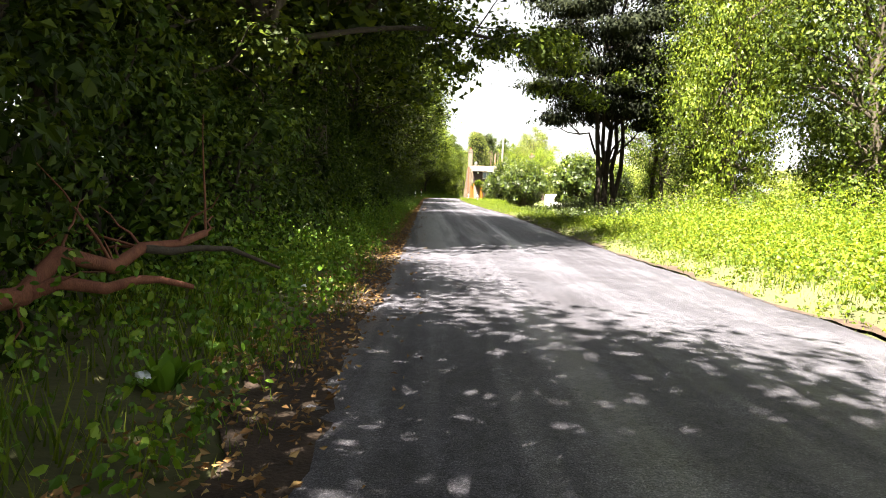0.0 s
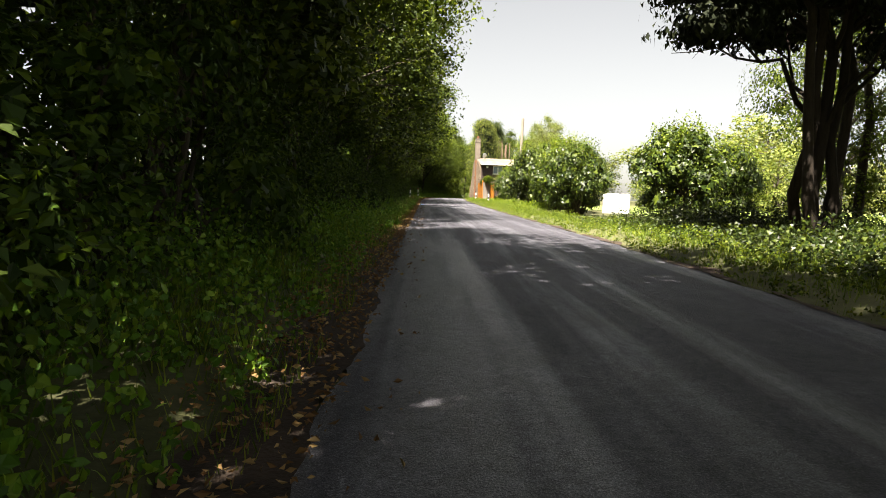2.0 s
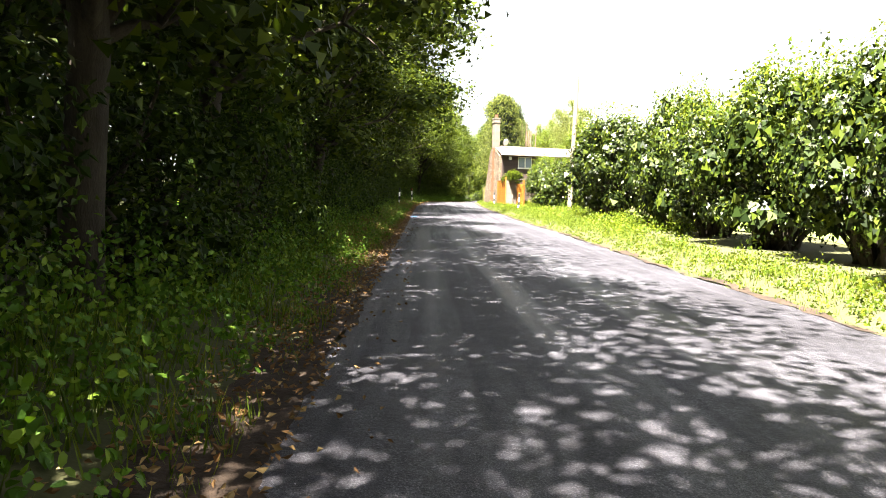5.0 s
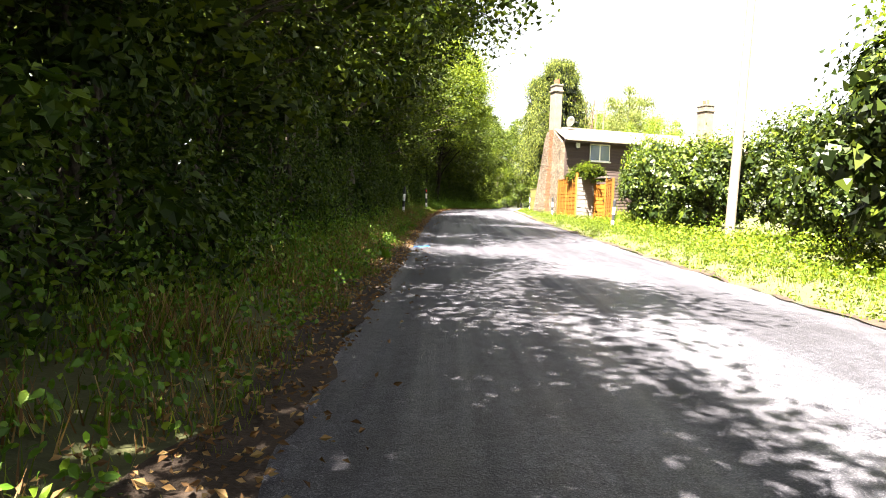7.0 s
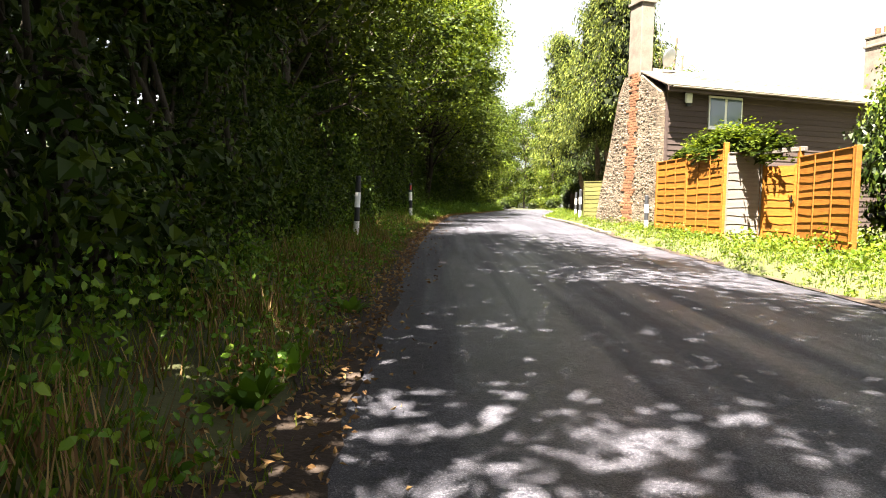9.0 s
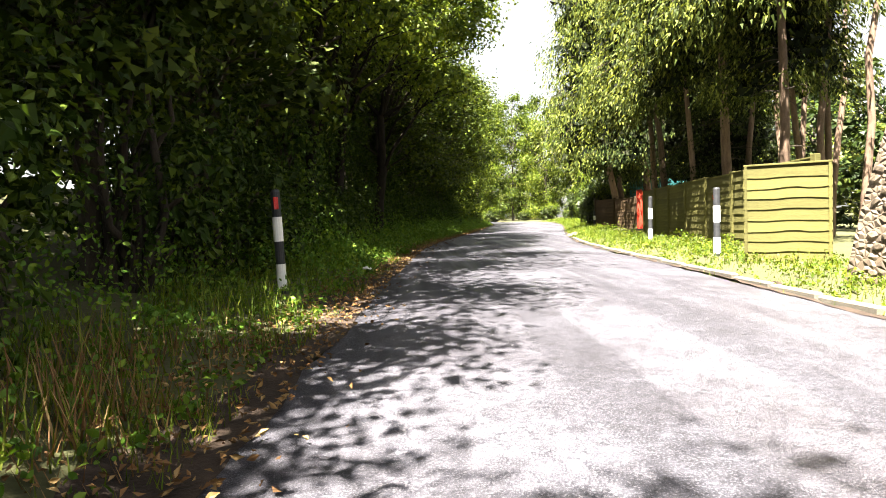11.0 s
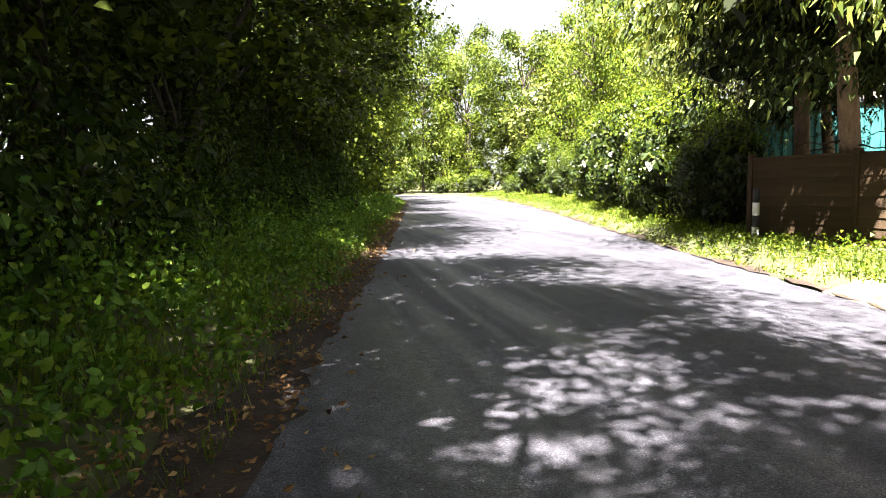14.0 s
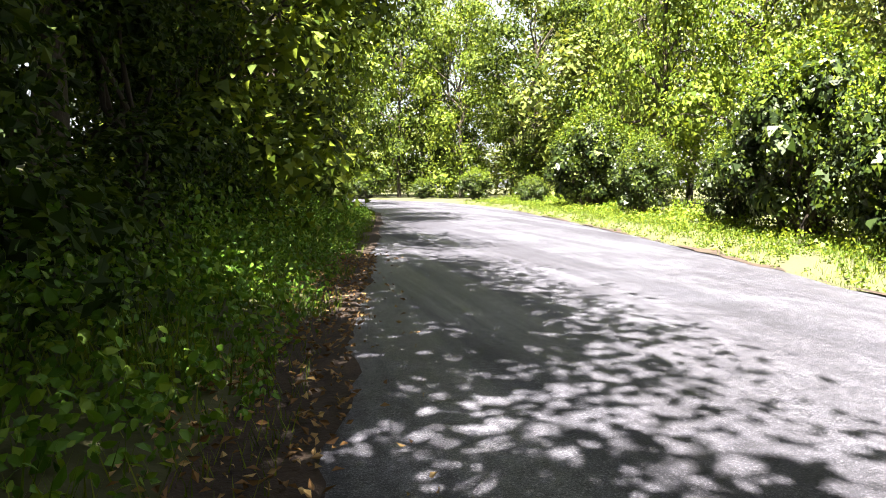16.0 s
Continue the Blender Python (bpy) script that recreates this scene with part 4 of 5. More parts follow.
SHAFT, CAP = cyl_mesh("shaft", 0.055, 1.12, BLACK), cyl_mesh("cap", 0.055, 0.03, BLACK, 14, 0.75)
BAND = cyl_mesh("band", 0.0575, 0.26, WHITE)
EYE = box_mesh("reflector", 0.055, 0.012, 0.13, REFLECT, 0.004)


def marker_post(x, y, turn, tip, roll, tall=1.0, red=False, eye_turn=0):
    top = thing("marker_post", Matrix.Translation((x, y, gz(x, y) - 0.06)) @ pose(0, 0, 0, tip, roll, turn) @ Matrix.Diagonal((1, 1, tall, 1)),
                "black and white banded verge marker post" + (" with red reflector" if red else " standing in the grass"), "marker post", "verge marker posts")
    part("shaft", SHAFT, top)
    part("cap", CAP, top, m=pose(0, 0, 1.12))
    for z in (0.10, 0.60):
        part("band", BAND, top, "white reflective band", pose(0, 0, z))
    part("reflector", EYE, top, "red reflector" if red else "reflector", pose(0, -0.056, 0.94) if red else pose(0, 0.056, 0.94))
    return top


marker_post(-1.87, 86.5, 0, 0, 2.0, 1.16)
marker_post(-1.10, 95.9, 12, 0, -2.0, 1.10, True)
marker_post(6.2, 81.1, 0, 0, 2.5, 0.98)
marker_post(5.75, 91.6, 0, 0, -1, 0.9)
marker_post(5.5, 98.75, 10, 0, 0, 1.05)
marker_post(6.68, 104.85, 10, 0, 1.0, 1.08)
marker_post(9.68, 120.35, 0, 0, 0, 0.85)

# ---- telegraph pole ----
pole = thing("telegraph_pole", Matrix.Translation((8.62, 76.9, gz(8.62, 76.9) - 0.2)) @ pose(0, 0, 0, 0, 1.8, 0), "pale weathered wooden telegraph pole on the verge", "telegraph pole")
part("shaft", cyl_mesh("shaft", 0.15, 8.2, POLE_WOOD, 14, 0.75), pole)
part("plate", box_mesh("plate", 0.10, 0.012, 0.16, WHITE, 0.003), pole, "small plain plate", pose(-0.02, -0.135, 1.9))
for z in (3.4, 3.8, 4.2):
    part("step_bolt", cyl_mesh("step_bolt", 0.012, 0.16, STEEL, 6), pole, m=pose(0.12, 0, z, 0, 90, 0))


# ---- lap fences: waney slats between posts ----
def slat_mesh(w, h, seed, mat):
    r = np.random.default_rng(seed)
    n = 9
    xs = np.linspace(0, w, n)
    lo, hi = r.normal(0, 0.012, n), r.normal(0, 0.006, n)
    lo = np.convolve(np.pad(lo, 1, mode="edge"), [0.3, 0.4, 0.3], "valid") * 1.6
    v, f = [], []
    for x, a, b in zip(xs, lo, hi):
        v += [(x, -0.030, a), (x, -0.014, a), (x, 0.004, h + b), (x, -0.010, h + b)]
    for k in range(n - 1):
        q = 4 * k
        for a, b in ((0, 3), (3, 2), (2, 1), (1, 0)):
            f.append((q + a, q + 4 + a, q + 4 + b, q + b))
    me = bpy.data.meshes.new("slat")
    me.from_pydata(v, [], f + [(0, 1, 2, 3), (4 * n - 1, 4 * n - 2, 4 * n - 3, 4 * n - 4)])
    me.materials.append(mat)
    return me


def lap_panel(fence, p, q, z0, z1, mat, rail, rows, battens, front=True, seed=0):
    """Overlapping wavy slats from p to q, with uprights on the face."""
    w = math.hypot(q[0] - p[0], q[1] - p[1])
    turn = math.degrees(math.atan2(q[1] - p[1], q[0] - p[0]))
    m = pose(p[0], p[1], 0, 0, 0, turn)
    step = (z1 - z0) / rows
    kinds = [slat_mesh(w, step * 1.22, seed + k, mat) for k in range(4)]
    for k in range(rows):
        part("slat", kinds[(k * 3 + seed) % 4], fence, m=m @ pose(0, 0, z0 + k * step))
    face = -0.045 if front else 0.012
    b = box_mesh("batten", 0.038, 0.022, z1 - z0 + 0.01, rail, 0.004)
    for k in range(battens):
        x = 0.03 + (w - 0.06) * k / (battens - 1)
        part("batten", b, fence, m=m @ pose(x, face, z0))
    part("top_rail", box_mesh("top_rail", w, 0.05, 0.03, rail, 0.006, True), fence, m=m @ pose(w / 2, -0.015, z1 + 0.012))


def fence_post(fence, x, y, z1, mat, s=0.1, turn=0):
    z0 = gz(x, y) - 0.1
    part("post", box_mesh("post", s, s, z1 - z0, mat, 0.008), fence, m=pose(x, y, z0, 0, 0, turn))


gf = thing("garden_fence", Matrix(), "orange stained lap fence with upright battens beside the cottage", "fence")
A, L, MID = (6.2, 87.8), (6.02, 91.55), (6.11, 89.68)
B, C, D = (7.05, 87.86), (7.42, 87.0), (7.12, 84.75)
lap_panel(gf, L, MID, 2.0, 3.80, WOOD_ORANGE, WOOD_ORANGE, 10, 4, True, 1)
lap_panel(gf, MID, A, 1.95, 3.84, WOOD_ORANGE, WOOD_ORANGE, 10, 4, True, 5)
lap_panel(gf, A, B, 1.80, 3.76, WOOD_GREY, WOOD_GREY, 10, 2, True, 9)
lap_panel(gf, C, D, 1.80, 3.62, WOOD_ORANGE, WOOD_ORANGE, 11, 4, True, 13)
for x, yy, z1 in ((*L, 3.86), (*MID, 3.9), (*A, 4.02), (*B, 3.86), (C[0], C[1], 3.86), (*D, 3.68)):
    fence_post(gf, x, yy, z1, WOOD_ORANGE, 0.1)

gd = thing("garden_door", pose(B[0] + 0.03, B[1] - 0.05, gz(7.2, 87.4) + 0.06, 0, 0, math.degrees(math.atan2(C[1] - B[1], C[0] - B[0]))), "closed orange slatted garden door under a timber lintel", "door")
dw = math.hypot(C[0] - B[0], C[1] - B[1]) - 0.1
kd = [slat_mesh(dw, 0.2, 40 + k, WOOD_ORANGE) for k in range(3)]
for k in range(9):
    part("slat", kd[k % 3], gd, m=pose(0, 0, 0.05 + k * 0.175))
for x in (0.03, dw - 0.03):
    part("stile", box_mesh("stile", 0.06, 0.03, 1.65, WOOD_ORANGE, 0.005), gd, m=pose(x, -0.04, 0.02))
part("lintel", box_mesh("lintel", dw + 0.3, 0.12, 0.10, WOOD_GREY, 0.01), gd, "silvered timber lintel", pose(dw / 2, 0.0, 1.93))
part("latch", box_mesh("latch", 0.03, 0.03, 0.16, BLACK, 0.004), gd, "black latch", pose(dw - 0.08, -0.07, 0.85))

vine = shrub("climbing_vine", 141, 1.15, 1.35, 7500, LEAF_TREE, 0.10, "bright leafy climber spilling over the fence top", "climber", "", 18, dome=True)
vine.matrix_basis = Matrix.Translation((6.9, 89.6, 3.45)) @ Matrix.Diagonal((0.75, 2.7, 0.72, 1))
part("main_stem", tubes_mesh("main_stem", [(bend(np.random.default_rng(4), (0, 0, (gz(6.9, 89.6) - 3.5) / 0.72), (0.1, 0, 0.3), 6, 0.05), np.linspace(0.05, 0.03, 6))], BARK, 6), vine)

of = thing("old_fence", Matrix(), "weathered greenish lap fence with waney slats beside the lane", "fence")
fp = [(8.95 - 1.9 * k * 0.158, 111.35 - 1.9 * k * 0.987) for k in range(8)]
for k in range(7):
    lap_panel(of, fp[k], fp[k + 1], 2.12, 3.66 + 0.02 * (k % 2), WOOD_OLD, WOOD_OLD, 9, 2, True, 50 + 4 * k)
for x, yy in fp:
    fence_post(of, x, yy, 3.74, WOOD_OLD, 0.11, 9)

bf = thing("brown_fence", Matrix(), "dark brown lap fence panels past the red gate", "fence")
fq = [(9.85 + (10.62 - 9.85) * k / 2.0, 120.7 + (117.0 - 120.7) * k / 2.0) for k in range(3)]
for k in range(2):
    lap_panel(bf, fq[k], fq[k + 1], 2.2, 3.62, WOOD_BROWN, WOOD_BROWN, 9, 2, True, 90 + 4 * k)
for x, yy in fq:
    fence_post(bf, x, yy, 3.72, WOOD_BROWN)
sf = thing("slatted_screen", Matrix(), "narrow slatted timber screen at the cottage corner", "fence")
lap_panel(sf, (5.35, 97.6), (6.3, 97.0), 2.1, 3.5, WOOD_OLD, WOOD_OLD, 9, 2, True, 130)

# ---- red gate ----
GP = (10.72, 116.75)
gate = thing("field_gate", Matrix.Translation((GP[0], GP[1], gz(*GP))) @ pose(0, 0, 0, 0, 0, -12), "closed red five-bar timber gate with crossed braces", "gate")
part("post", box_mesh("post", 0.24, 0.24, 1.86, RED, 0.03), gate, "thick red gate post", pose(0, 0, -0.08))
GW, GH = 2.5, 1.22
for x in (0.24, GW + 0.2):
    part("stile", box_mesh("stile", 0.09, 0.06, GH, RED, 0.008), gate, m=pose(x, 0, 0.14))
for k, z in enumerate((0.18, 0.40, 0.66, 0.94, 1.25)):
    part("rail", box_mesh("rail", GW, 0.04, 0.10, RED, 0.008), gate, m=pose(0.22 + GW / 2, 0.01 * (k % 2), z))
for s in (1, -1):
    for x0 in (0.22,):
        ln = math.hypot(GW * 0.62, 1.0)
        part("brace", box_mesh("brace", ln, 0.03, 0.085, RED, 0.006, False), gate, m=pose(x0 + GW * 0.33, -0.035 * s, 0.75, 0, -s * math.degrees(math.atan2(1.0, GW * 0.62)), 0))
for z in (0.38, 1.22):
    part("hinge", box_mesh("hinge", 0.34, 0.02, 0.04, STEEL, 0.003), gate, "galvanised strap hinge", pose(0.26, -0.055, z))
part("second_post", box_mesh("second_post", 0.18, 0.18, 1.5, RED, 0.02), gate, "red gate post", pose(GW + 0.38, 0, -0.08))

drive = tagged(new("drive", grid_mesh("drive", lambda y: np.linspace(float(lane_r(y)) - 0.05, 17.5 + 0.3 * math.sin(y * 3), 22), np.arange(113.2, 116.6, 0.34),
               lambda x, y: ground_z(x, y) + 0.02 + 0.006 * np.sin(4 * x + 3 * y), GRAVEL)), "sunlit gravel drive leading to the gate", "drive", kind="structure")

# ---- outbuildings behind the gate ----
cab = thing("storage_cabin", Matrix.Translation((13.0, 124.6, gz(13.0, 124.6))) @ pose(0, 0, 0, 0, 0, -22), "teal ribbed steel storage cabin behind the fence", "cabin")
part("body", box_mesh("body", 6.0, 2.4, 2.75, TEAL, 0.03), cab, m=pose(3.0, 1.2, 0.1))
rib = box_mesh("rib", 0.09, 0.04, 2.5, TEAL, 0.012)
for k in range(24):
    part("rib", rib, cab, m=pose(0.2 + k * 0.245, -0.015, 0.2))
part("roof_edge", box_mesh("roof_edge", 6.15, 2.55, 0.12, BLACK, 0.02), cab, "dark roof edge", pose(3.0, 1.2, 2.84))
part("window", box_mesh("window", 1.1, 0.05, 0.5, WOOD_GREY, 0.01), cab, "grey boarded window", pose(3.6, -0.06, 1.5))
gar = thing("garage", Matrix.Translation((16.6, 122.4, gz(16.6, 122.4))) @ pose(0, 0, 0, 0, 0, 10), "small garage with grey boarded gable and orange door", "garage")
part("wall", box_mesh("wall", 4.0, 5.0, 2.3, RENDER, 0.02), gar, m=pose(2.0, 2.5, 0))
for k in range(6):
    w = 4.1 * (1 - k / 6.3)
    part("gable_board", box_mesh("gable_board", w, 0.06, 0.2, WOOD_GREY, 0.01), gar, m=pose(2.0, -0.02 - 0.004 * (k % 2), 2.3 + k * 0.19))
part("door", box_mesh("door", 2.6, 0.06, 2.05, ORANGE_DOOR, 0.015), gar, "orange up-and-over door", pose(2.0, -0.03, 0.02))
for s in (-1, 1):
    part("roof", box_mesh("roof", 2.55, 5.3, 0.10, ROOF, 0.01, False), gar, "grey tiled roof slope", pose(2.0 + s * 1.12, 2.45, 2.93, 0, s * 30, 0))

# ---- cottage ----
HZ = 1.72
cot = thing("cottage", pose(6.36, 92.2, HZ, 0, 0, 17), "old cottage with dark weatherboards, flint gable and tall chimneys", "house")
HW, HD, HE = 11.5, 2.5, 4.45
bm = bmesh.new()
RR = 0.45
prof = [(0, 0), (HD, 0), (HD, HE), (HD / 2, HE + RR), (0, HE)]
va = [bm.verts.new((0.28, v, z)) for v, z in prof]
vb = [bm.verts.new((HW, v, z)) for v, z in prof]
bm.faces.new(va)
bm.faces.new(vb[::-1])
for k in range(5):
    bm.faces.new((va[k], vb[k], vb[(k + 1) % 5], va[(k + 1) % 5]))
bmesh.ops.recalc_face_normals(bm, faces=bm.faces[:])
part("wall", bm_mesh("wall", bm, RENDER), cot)
WU, WW, WZ0, WZ1 = 1.5, 1.25, 3.25, 4.2
for k in range(26):
    z = 0.02 + k * 0.168
    spans = [(0.02, HW)] if z + 0.17 < WZ0 or z > WZ1 else [(0.02, WU), (WU + WW, HW)]
    for a, b in spans:
        part("weatherboard", box_mesh("weatherboard", b - a, 0.028, 0.19, BOARD, 0.004), cot, m=pose((a + b) / 2, -0.03, z, -8, 0, 0))
win = part("window", box_mesh("window", WW - 0.02, 0.06, WZ1 - WZ0, WHITE, 0.006), cot, "white two-light casement window", pose(WU + WW / 2, -0.035, WZ0))
for s in (-1, 1):
    part("pane", box_mesh("pane", WW / 2 - 0.10, 0.012, WZ1 - WZ0 - 0.14, GLASS, 0.002), win, "glass pane", pose(s * (WW / 4 - 0.005), -0.033, 0.07))
part("sill", box_mesh("sill", WW + 0.1, 0.12, 0.05, WHITE, 0.008), win, m=pose(0, -0.05, -0.05))
part("corner_board", box_mesh("corner_board", 0.09, 0.05, HE, BOARD, 0.006), cot, m=pose(0.05, -0.045, 0))
part("fascia", box_mesh("fascia", HW + 0.5, 0.04, 0.20, BOARD, 0.006), cot, "dark fascia board", pose(HW / 2, -0.46, HE - 0.30))
part("gutter", box_mesh("gutter", HW + 0.6, 0.10, 0.09, WHITE, 0.03), cot, "pale gutter", pose(HW / 2, -0.56, HE - 0.16))
slope = math.degrees(math.atan2(RR + 0.3, HD / 2 + 0.5))
for s in (0, 1):
    for k in range(9):
        t = (k + 0.5) / 9
        v = -0.55 + (HD / 2 + 0.55) * t if s == 0 else HD + 0.28 - (HD / 2 + 0.28) * t
        z = HE - (0.24 if s == 0 else 0.06) + (RR + (0.37 if s == 0 else 0.19)) * t + 0.05
        part("roof_course", box_mesh("roof_course", HW + (0.45 if s == 0 else -0.05), 0.34, 0.05, ROOF, 0.012, False), cot, m=pose(HW / 2 + (0.05 if s == 0 else 0.3), v, z, (slope - 4) * (1 if s == 0 else -1), 0, 0))
part("ridge", tubes_mesh("ridge", [([(-0.2, HD / 2, HE + RR + 0.16), (HW / 2, HD / 2, HE + RR + 0.14), (HW + 0.2, HD / 2, HE + RR + 0.16)], [0.11] * 3)], ROOF, 10), cot, "ridge tiles")
# flint gable, raked on its far edge, carrying the stack
bm = bmesh.new()
prof = [(-0.02, -0.2), (3.35, -0.2), (3.0, 1.2), (2.45, 2.9), (2.05, 4.4), (1.75, 4.9), (0.9, 4.85), (0.35, 4.45), (-0.02, 4.2)]
va = [bm.verts.new((-0.22, v, z)) for v, z in prof]
vb = [bm.verts.new((0.27, v, z)) for v, z in prof]
bm.faces.new(va)
bm.faces.new(vb[::-1])
for k in range(len(prof)):
    j = (k + 1) % len(prof)
    bm.faces.new((va[k], vb[k], vb[j], va[j]))
bmesh.ops.recalc_face_normals(bm, faces=bm.faces[:])
part("gable_wall", bm_mesh("gable_wall", bm, FLINT), cot, "flint rubble gable wall")
bk = [box_mesh("brick", 0.03, w, 0.068, BRICK, 0.006) for w in (0.215, 0.105, 0.16)]
rb = random.Random(9)
for k in range(62):
    z = 0.1 + k * 0.0785
    c = 1.38 - 0.012 * k * 0.3
    w = (0.30 if k % 6 < 3 else 0.46) + rb.uniform(-0.1, 0.14)
    x = -w / 2 + rb.uniform(-0.06, 0.06)
    while x < w / 2 - 0.05:
        j = rb.choice((0, 1, 2))
        wd = (0.215, 0.105, 0.16)[j]
        part("brick", bk[j], cot, m=pose(-0.228 - rb.uniform(0, 0.008), c + x + wd / 2, z))
        x += wd + 0.012


def nodule(seed):
    r = random.Random(seed)
    bm = bmesh.new()
    bmesh.ops.create_icosphere(bm, subdivisions=1, radius=0.5)
    for v in bm.verts:
        v.co *= r.uniform(0.8, 1.15)
        v.co.x *= 0.55
    return bm_mesh("flint", bm, FLINT_STONE)


nodules = [nodule(k) for k in range(6)]
rf = random.Random(23)
GABLE_EDGE = ([-0.2, 1.2, 2.9, 4.4, 4.9], [3.3, 2.95, 2.4, 2.0, 1.7])
count = 0
for row_z in np.arange(0.12, 4.45, 0.118):
    v = 0.06 + rf.uniform(0, 0.06)
    edge = float(np.interp(row_z, *GABLE_EDGE)) - 0.08
    while v < edge:
        w = rf.uniform(0.10, 0.19)
        if abs(v + w / 2 - 1.36) > 0.27 and rf.random() < 0.42 and count < 300:
            part("flint", nodules[count % 6], cot, m=pose(-0.222, v + w / 2, row_z + rf.uniform(-0.03, 0.03), rf.uniform(-40, 40)) @ Matrix.Diagonal((0.10, w * 0.95, rf.uniform(0.075, 0.12), 1)))
            count += 1
        v += w


def stack(name, u, v, z0, z1, w, d):
    s = part(name, box_mesh(name, w, d, z1 - z0, STACK, 0.015), cot, "rendered chimney stack", pose(u, v, z0))
    part("corbel", box_mesh("corbel", w + 0.1, d + 0.1, 0.10, STACK, 0.02), s, m=pose(0, 0, z1 - z0 - 0.32))
    part("cap", box_mesh("cap", w + 0.06, d + 0.06, 0.10, CONCRETE, 0.02), s, m=pose(0, 0, z1 - z0))
    for k in (-1, 1):
        part("chimney_pot", cyl_mesh("chimney_pot", 0.10, 0.30, BRICK, 10, 0.85), s, "clay chimney pot", pose(0, k * d * 0.22, z1 - z0 + 0.10))
    return s


stack("chimney", 0.02, 1.30, 4.5, 7.35, 0.44, 0.62)
stack("chimney", 9.9, HD / 2, 4.9, 7.0, 0.62, 0.75)
bell = part("alarm_box", box_mesh("alarm_box", 0.24, 0.09, 0.30, WHITE, 0.03), cot, "white alarm box", pose(0.74, -0.10, 3.92))
part("lower_cover", box_mesh("lower_cover", 0.16, 0.07, 0.09, BLACK, 0.015), bell, "black lower cover", pose(0, 0.0, -0.092))
dish = part("satellite_dish", bm_mesh("dish", (lambda b: (bmesh.ops.create_uvsphere(b, u_segments=14, v_segments=8, radius=0.3), bmesh.ops.scale(b, vec=(1, 0.22, 1), verts=b.verts), b)[-1])(bmesh.new()), STEEL, True), cot, "grey satellite dish", pose(0.75, 0.9, 5.45, 20, 0, 20))
part("arm", cyl_mesh("arm", 0.012, 0.4, STEEL, 6), dish, m=pose(0.0, -0.02, -0.05, 70, 0, 15))
part("mount", cyl_mesh("mount", 0.02, 0.6, STEEL, 6), dish, m=pose(0, 0.06, -0.62))

# ---- kerb stones on the right, past the cottage ----
kerb_me = box_mesh("kerb_stone", 0.10, 0.90, 0.20, CONCRETE, 0.02)
kerb = thing("kerb", Matrix(), "low worn concrete kerb along the verge", "kerb", kind="structure")
for k in range(22):
    yy = 91.5 + k * 0.93
    if yy > 111.4:
        break
    x = float(lane_r(yy)) + 0.09
    a = math.degrees(math.atan2(float(lane_r(yy + 0.5) - lane_r(yy - 0.5)), 1.0))
    part("kerb_stone", kerb_me, kerb, m=pose(x, yy, float(lane_z(yy)) - 0.155 + 0.008 * math.sin(k * 2.3), 0, 0, -a))

# ---- garden behind the bushes ----
lawn = tagged(new("lawn", grid_mesh("lawn", lambda y: np.linspace(11.0 + 0.4 * math.sin(y), 34, 16), np.arange(40, 76, 1.5), lambda x, y: ground_z(x, y) + 0.03, LAWN)), "bright mown garden lawn behind the bushes", "lawn", kind="structure")
SWX, SWY = 20.6, 51.0
swing = thing("swing_frame", Matrix.Translation((SWX, SWY, gz(SWX, SWY))) @ pose(0, 0, 0, 0, 0, 25), "wooden A-frame garden swing on the lawn", "swing")
for s in (-1, 1):
    for q in (-1, 1):
        part("leg", tubes_mesh("leg", [([(s * 1.2, q * 0.75, -0.05), (s * 1.05, q * 0.03, 2.05)], [0.045, 0.04])], WOOD_GREY, 8), swing)
part("top_beam", tubes_mesh("top_beam", [([(-1.25, 0, 2.05), (1.25, 0, 2.05)], [0.05, 0.05])], WOOD_GREY, 8), swing)
for s in (-1, 1):
    part("rope", tubes_mesh("rope", [([(s * 0.22, 0, 2.03), (s * 0.22, 0, 0.5)], [0.012, 0.012])], BLACK, 6), swing)
part("seat", box_mesh("seat", 0.5, 0.18, 0.03, WOOD_ORANGE, 0.006), swing, m=pose(0, 0, 0.48))
tank = thing("storage_tank", Matrix.Translation((9.8, 49.6, gz(9.8, 49.6) - 0.02)) @ pose(0, 0, 0, 0, 0, 15), "white plastic garden tank behind the bushes", "tank")
part("body", box_mesh("body", 1.2, 0.9, 1.1, WHITE, 0.10), tank)
part("lid", cyl_mesh("lid", 0.2, 0.06, BLACK, 14), tank, "dark screw lid", pose(0.2, 0, 1.095))

# ---- fallen branch, litter and marks ----
rbch = np.random.default_rng(77)
fb = thing("fallen_branch", Matrix.Translation((-2.3, 3.5, gz(-2.3, 3.5) + 0.30)), "fallen red-brown pine branch lying on the verge", "branch")
main = bend(rbch, (-0.15, -0.55, 0.02), (0.55, 1.55, 0.42), 8, 0.06)
part("main_limb", tubes_mesh("main_limb", [(main, np.linspace(0.075, 0.03, 8))], BARK_FALLEN, 8), fb)
part("side_limb", tubes_mesh("side_limb", [(bend(rbch, main[2], (0.75, 0.75, 0.10), 6), np.linspace(0.05, 0.018, 6))], BARK_FALLEN, 7), fb)
part("side_limb", tubes_mesh("side_limb", [(bend(rbch, main[5], (1.15, 1.5, 0.16), 6), np.linspace(0.035, 0.01, 6))], BARK, 7), fb)
for k in range(14):
    s = main[rbch.integers(2, 8)]
    e = s + rbch.normal(0, 1, 3) * [0.35, 0.4, 0.22] + [0, 0, 0.12]
    part("twig", tubes_mesh("twig", [(bend(rbch, s, e, 5), np.linspace(0.012, 0.003, 5))], BARK_FALLEN, 5), fb)


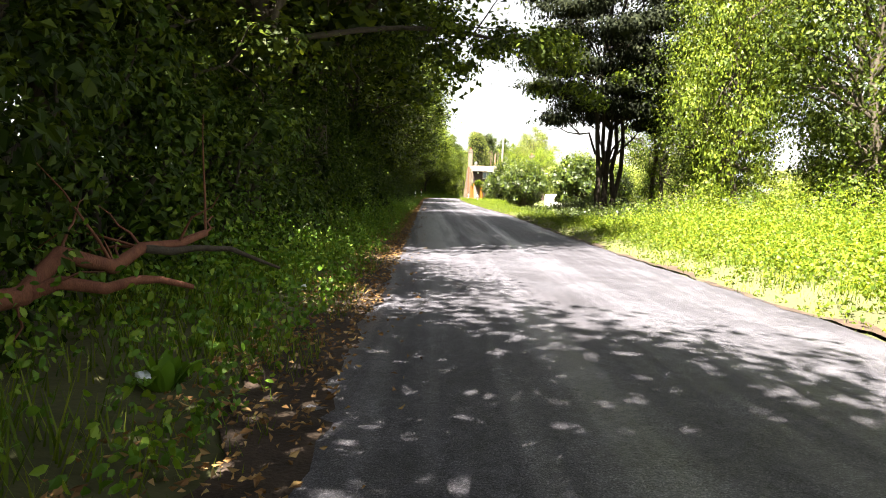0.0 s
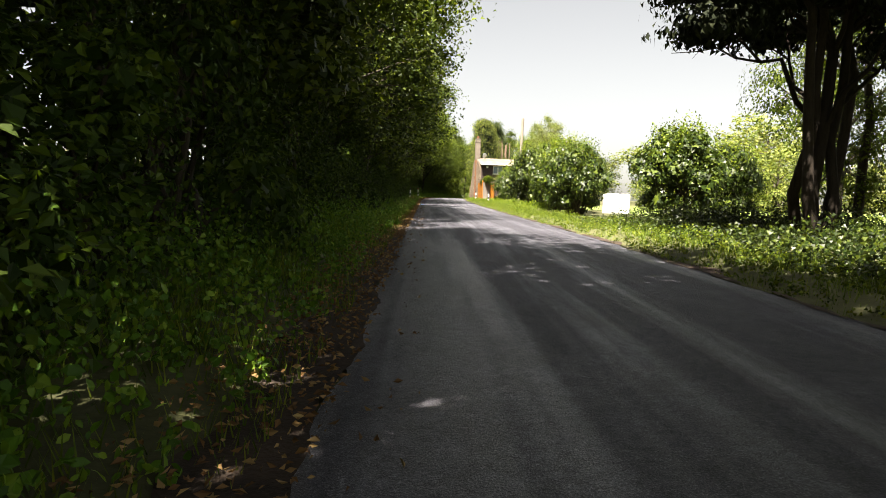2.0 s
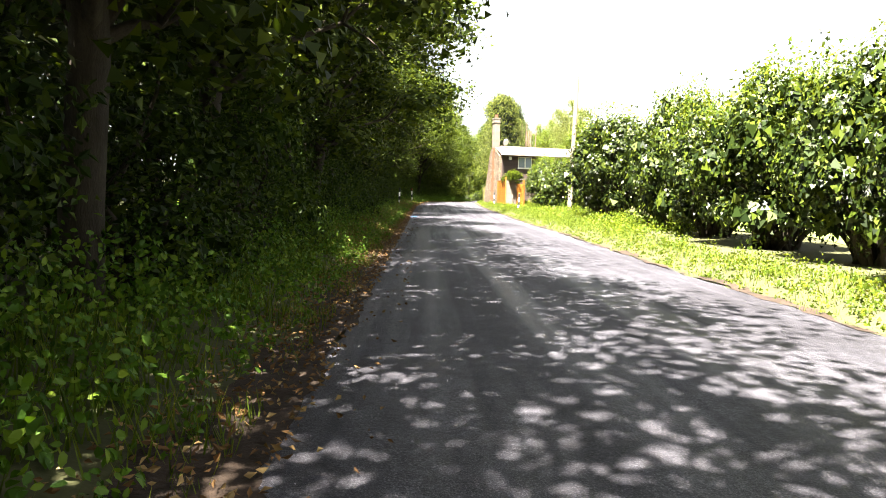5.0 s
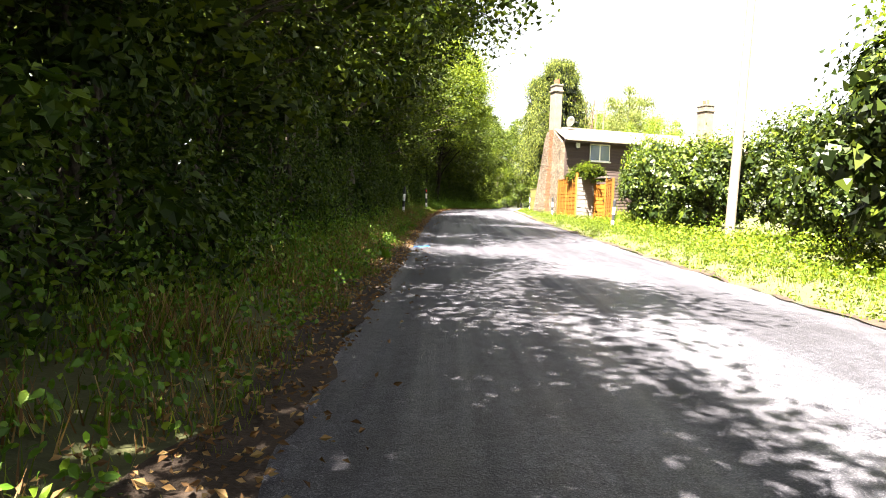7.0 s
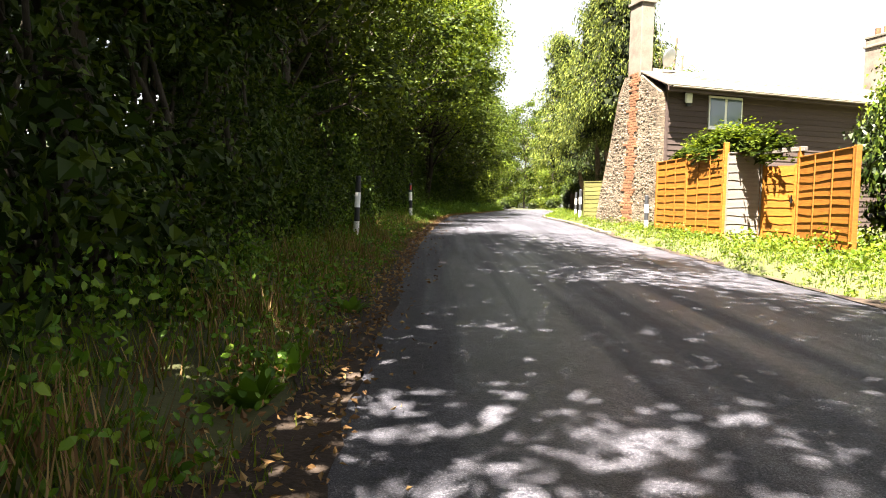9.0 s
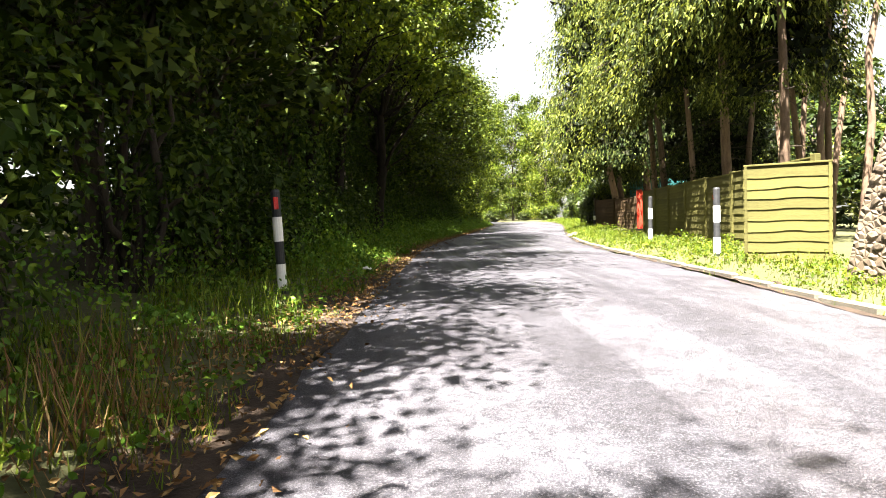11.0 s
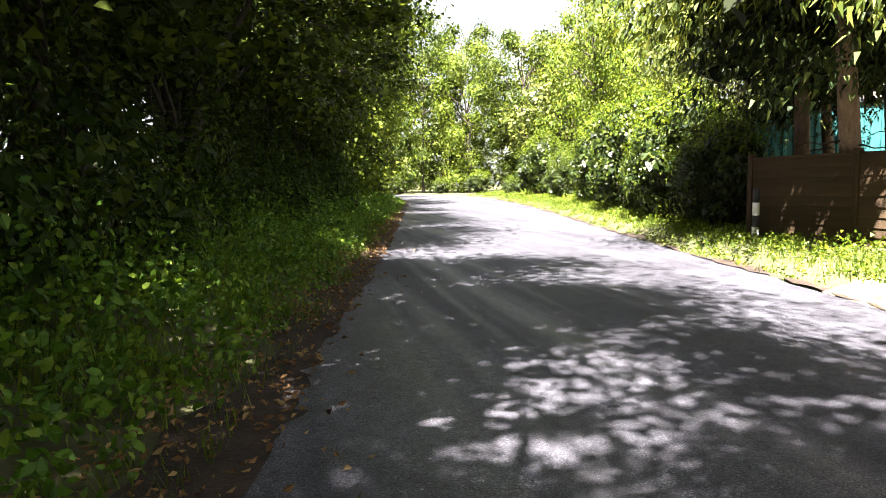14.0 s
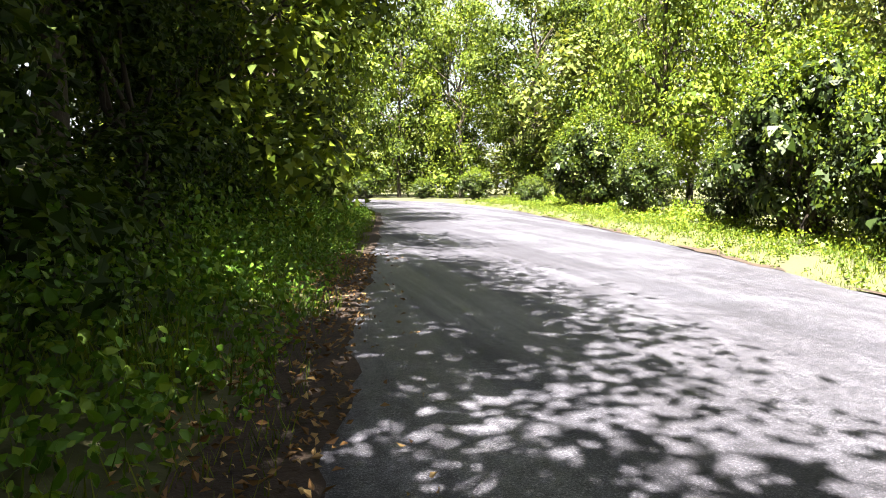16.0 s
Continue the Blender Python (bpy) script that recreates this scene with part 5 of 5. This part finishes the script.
def crumple(name, x, y, s, label, mat=PAPER, lift=0.07):
    bm = bmesh.new()
    bmesh.ops.create_icosphere(bm, subdivisions=2, radius=s)
    r = np.random.default_rng(int(abs(x * 100 + y * 7)))
    for v in bm.verts:
        v.co *= r.uniform(0.6, 1.25)
        v.co.z *= 0.55
    ob = tagged(new(name, bm_mesh(name, bm, mat)), label, "litter", "litter on the verge")
    ob.location = (x, y, gz(x, y) + lift)
    return ob


crumple("wrapper", -1.48, 3.35, 0.05, "crumpled pale wrapper in the grass")
crumple("wrapper", -1.31, 6.8, 0.055, "crumpled pale wrapper in the grass")
crumple("wrapper", -0.34, 98.8, 0.075, "crumpled white plastic bag among dead leaves", WHITE, 0.13)
crumple("wrapper", 2.98, 123.6, 0.07, "crumpled bluish wrapper among dead leaves", PAPER, 0.11)


def mark(name, x0, y0, w, d, rough, label):
    """A thin coat of spray paint with ragged ends, just proud of the asphalt."""
    r = np.random.default_rng(int(y0 * 10))
    n = 14
    xs = np.linspace(x0, x0 + w, n)
    top, bot = y0 + d + r.normal(0, rough, n), y0 + r.normal(0, rough, n)
    v = [(x, b, float(camber(x, b)) + 0.006) for x, b in zip(xs, bot)] + [(x, t, float(camber(x, t)) + 0.006) for x, t in zip(xs, top)]
    me = bpy.data.meshes.new(name)
    me.from_pydata(v, [], [(k, k + 1, n + k + 1, n + k) for k in range(n - 1)])
    me.materials.append(BLUE)
    return me


bmk = thing("paint_mark", Matrix(), "faded blue sprayed survey mark on the asphalt", "road mark")
part("stroke", mark("stroke", -0.76, 72.34, 0.47, 0.075, 0.008, ""), bmk)
part("stroke", mark("stroke", -0.76, 72.54, 0.45, 0.065, 0.008, ""), bmk)
part("stroke", mark("stroke", -0.42, 72.405, 0.12, 0.15, 0.006, ""), bmk)
tagged(new("twig", tubes_mesh("twig", [(bend(rbch, (-0.47, 69.3, float(camber(-0.47, 69.3)) + 0.02), (-0.34, 69.38, float(camber(-0.34, 69.38)) + 0.02), 5), np.linspace(0.018, 0.01, 5))], BARK, 6)), "short dark twig lying on the asphalt", "twig")
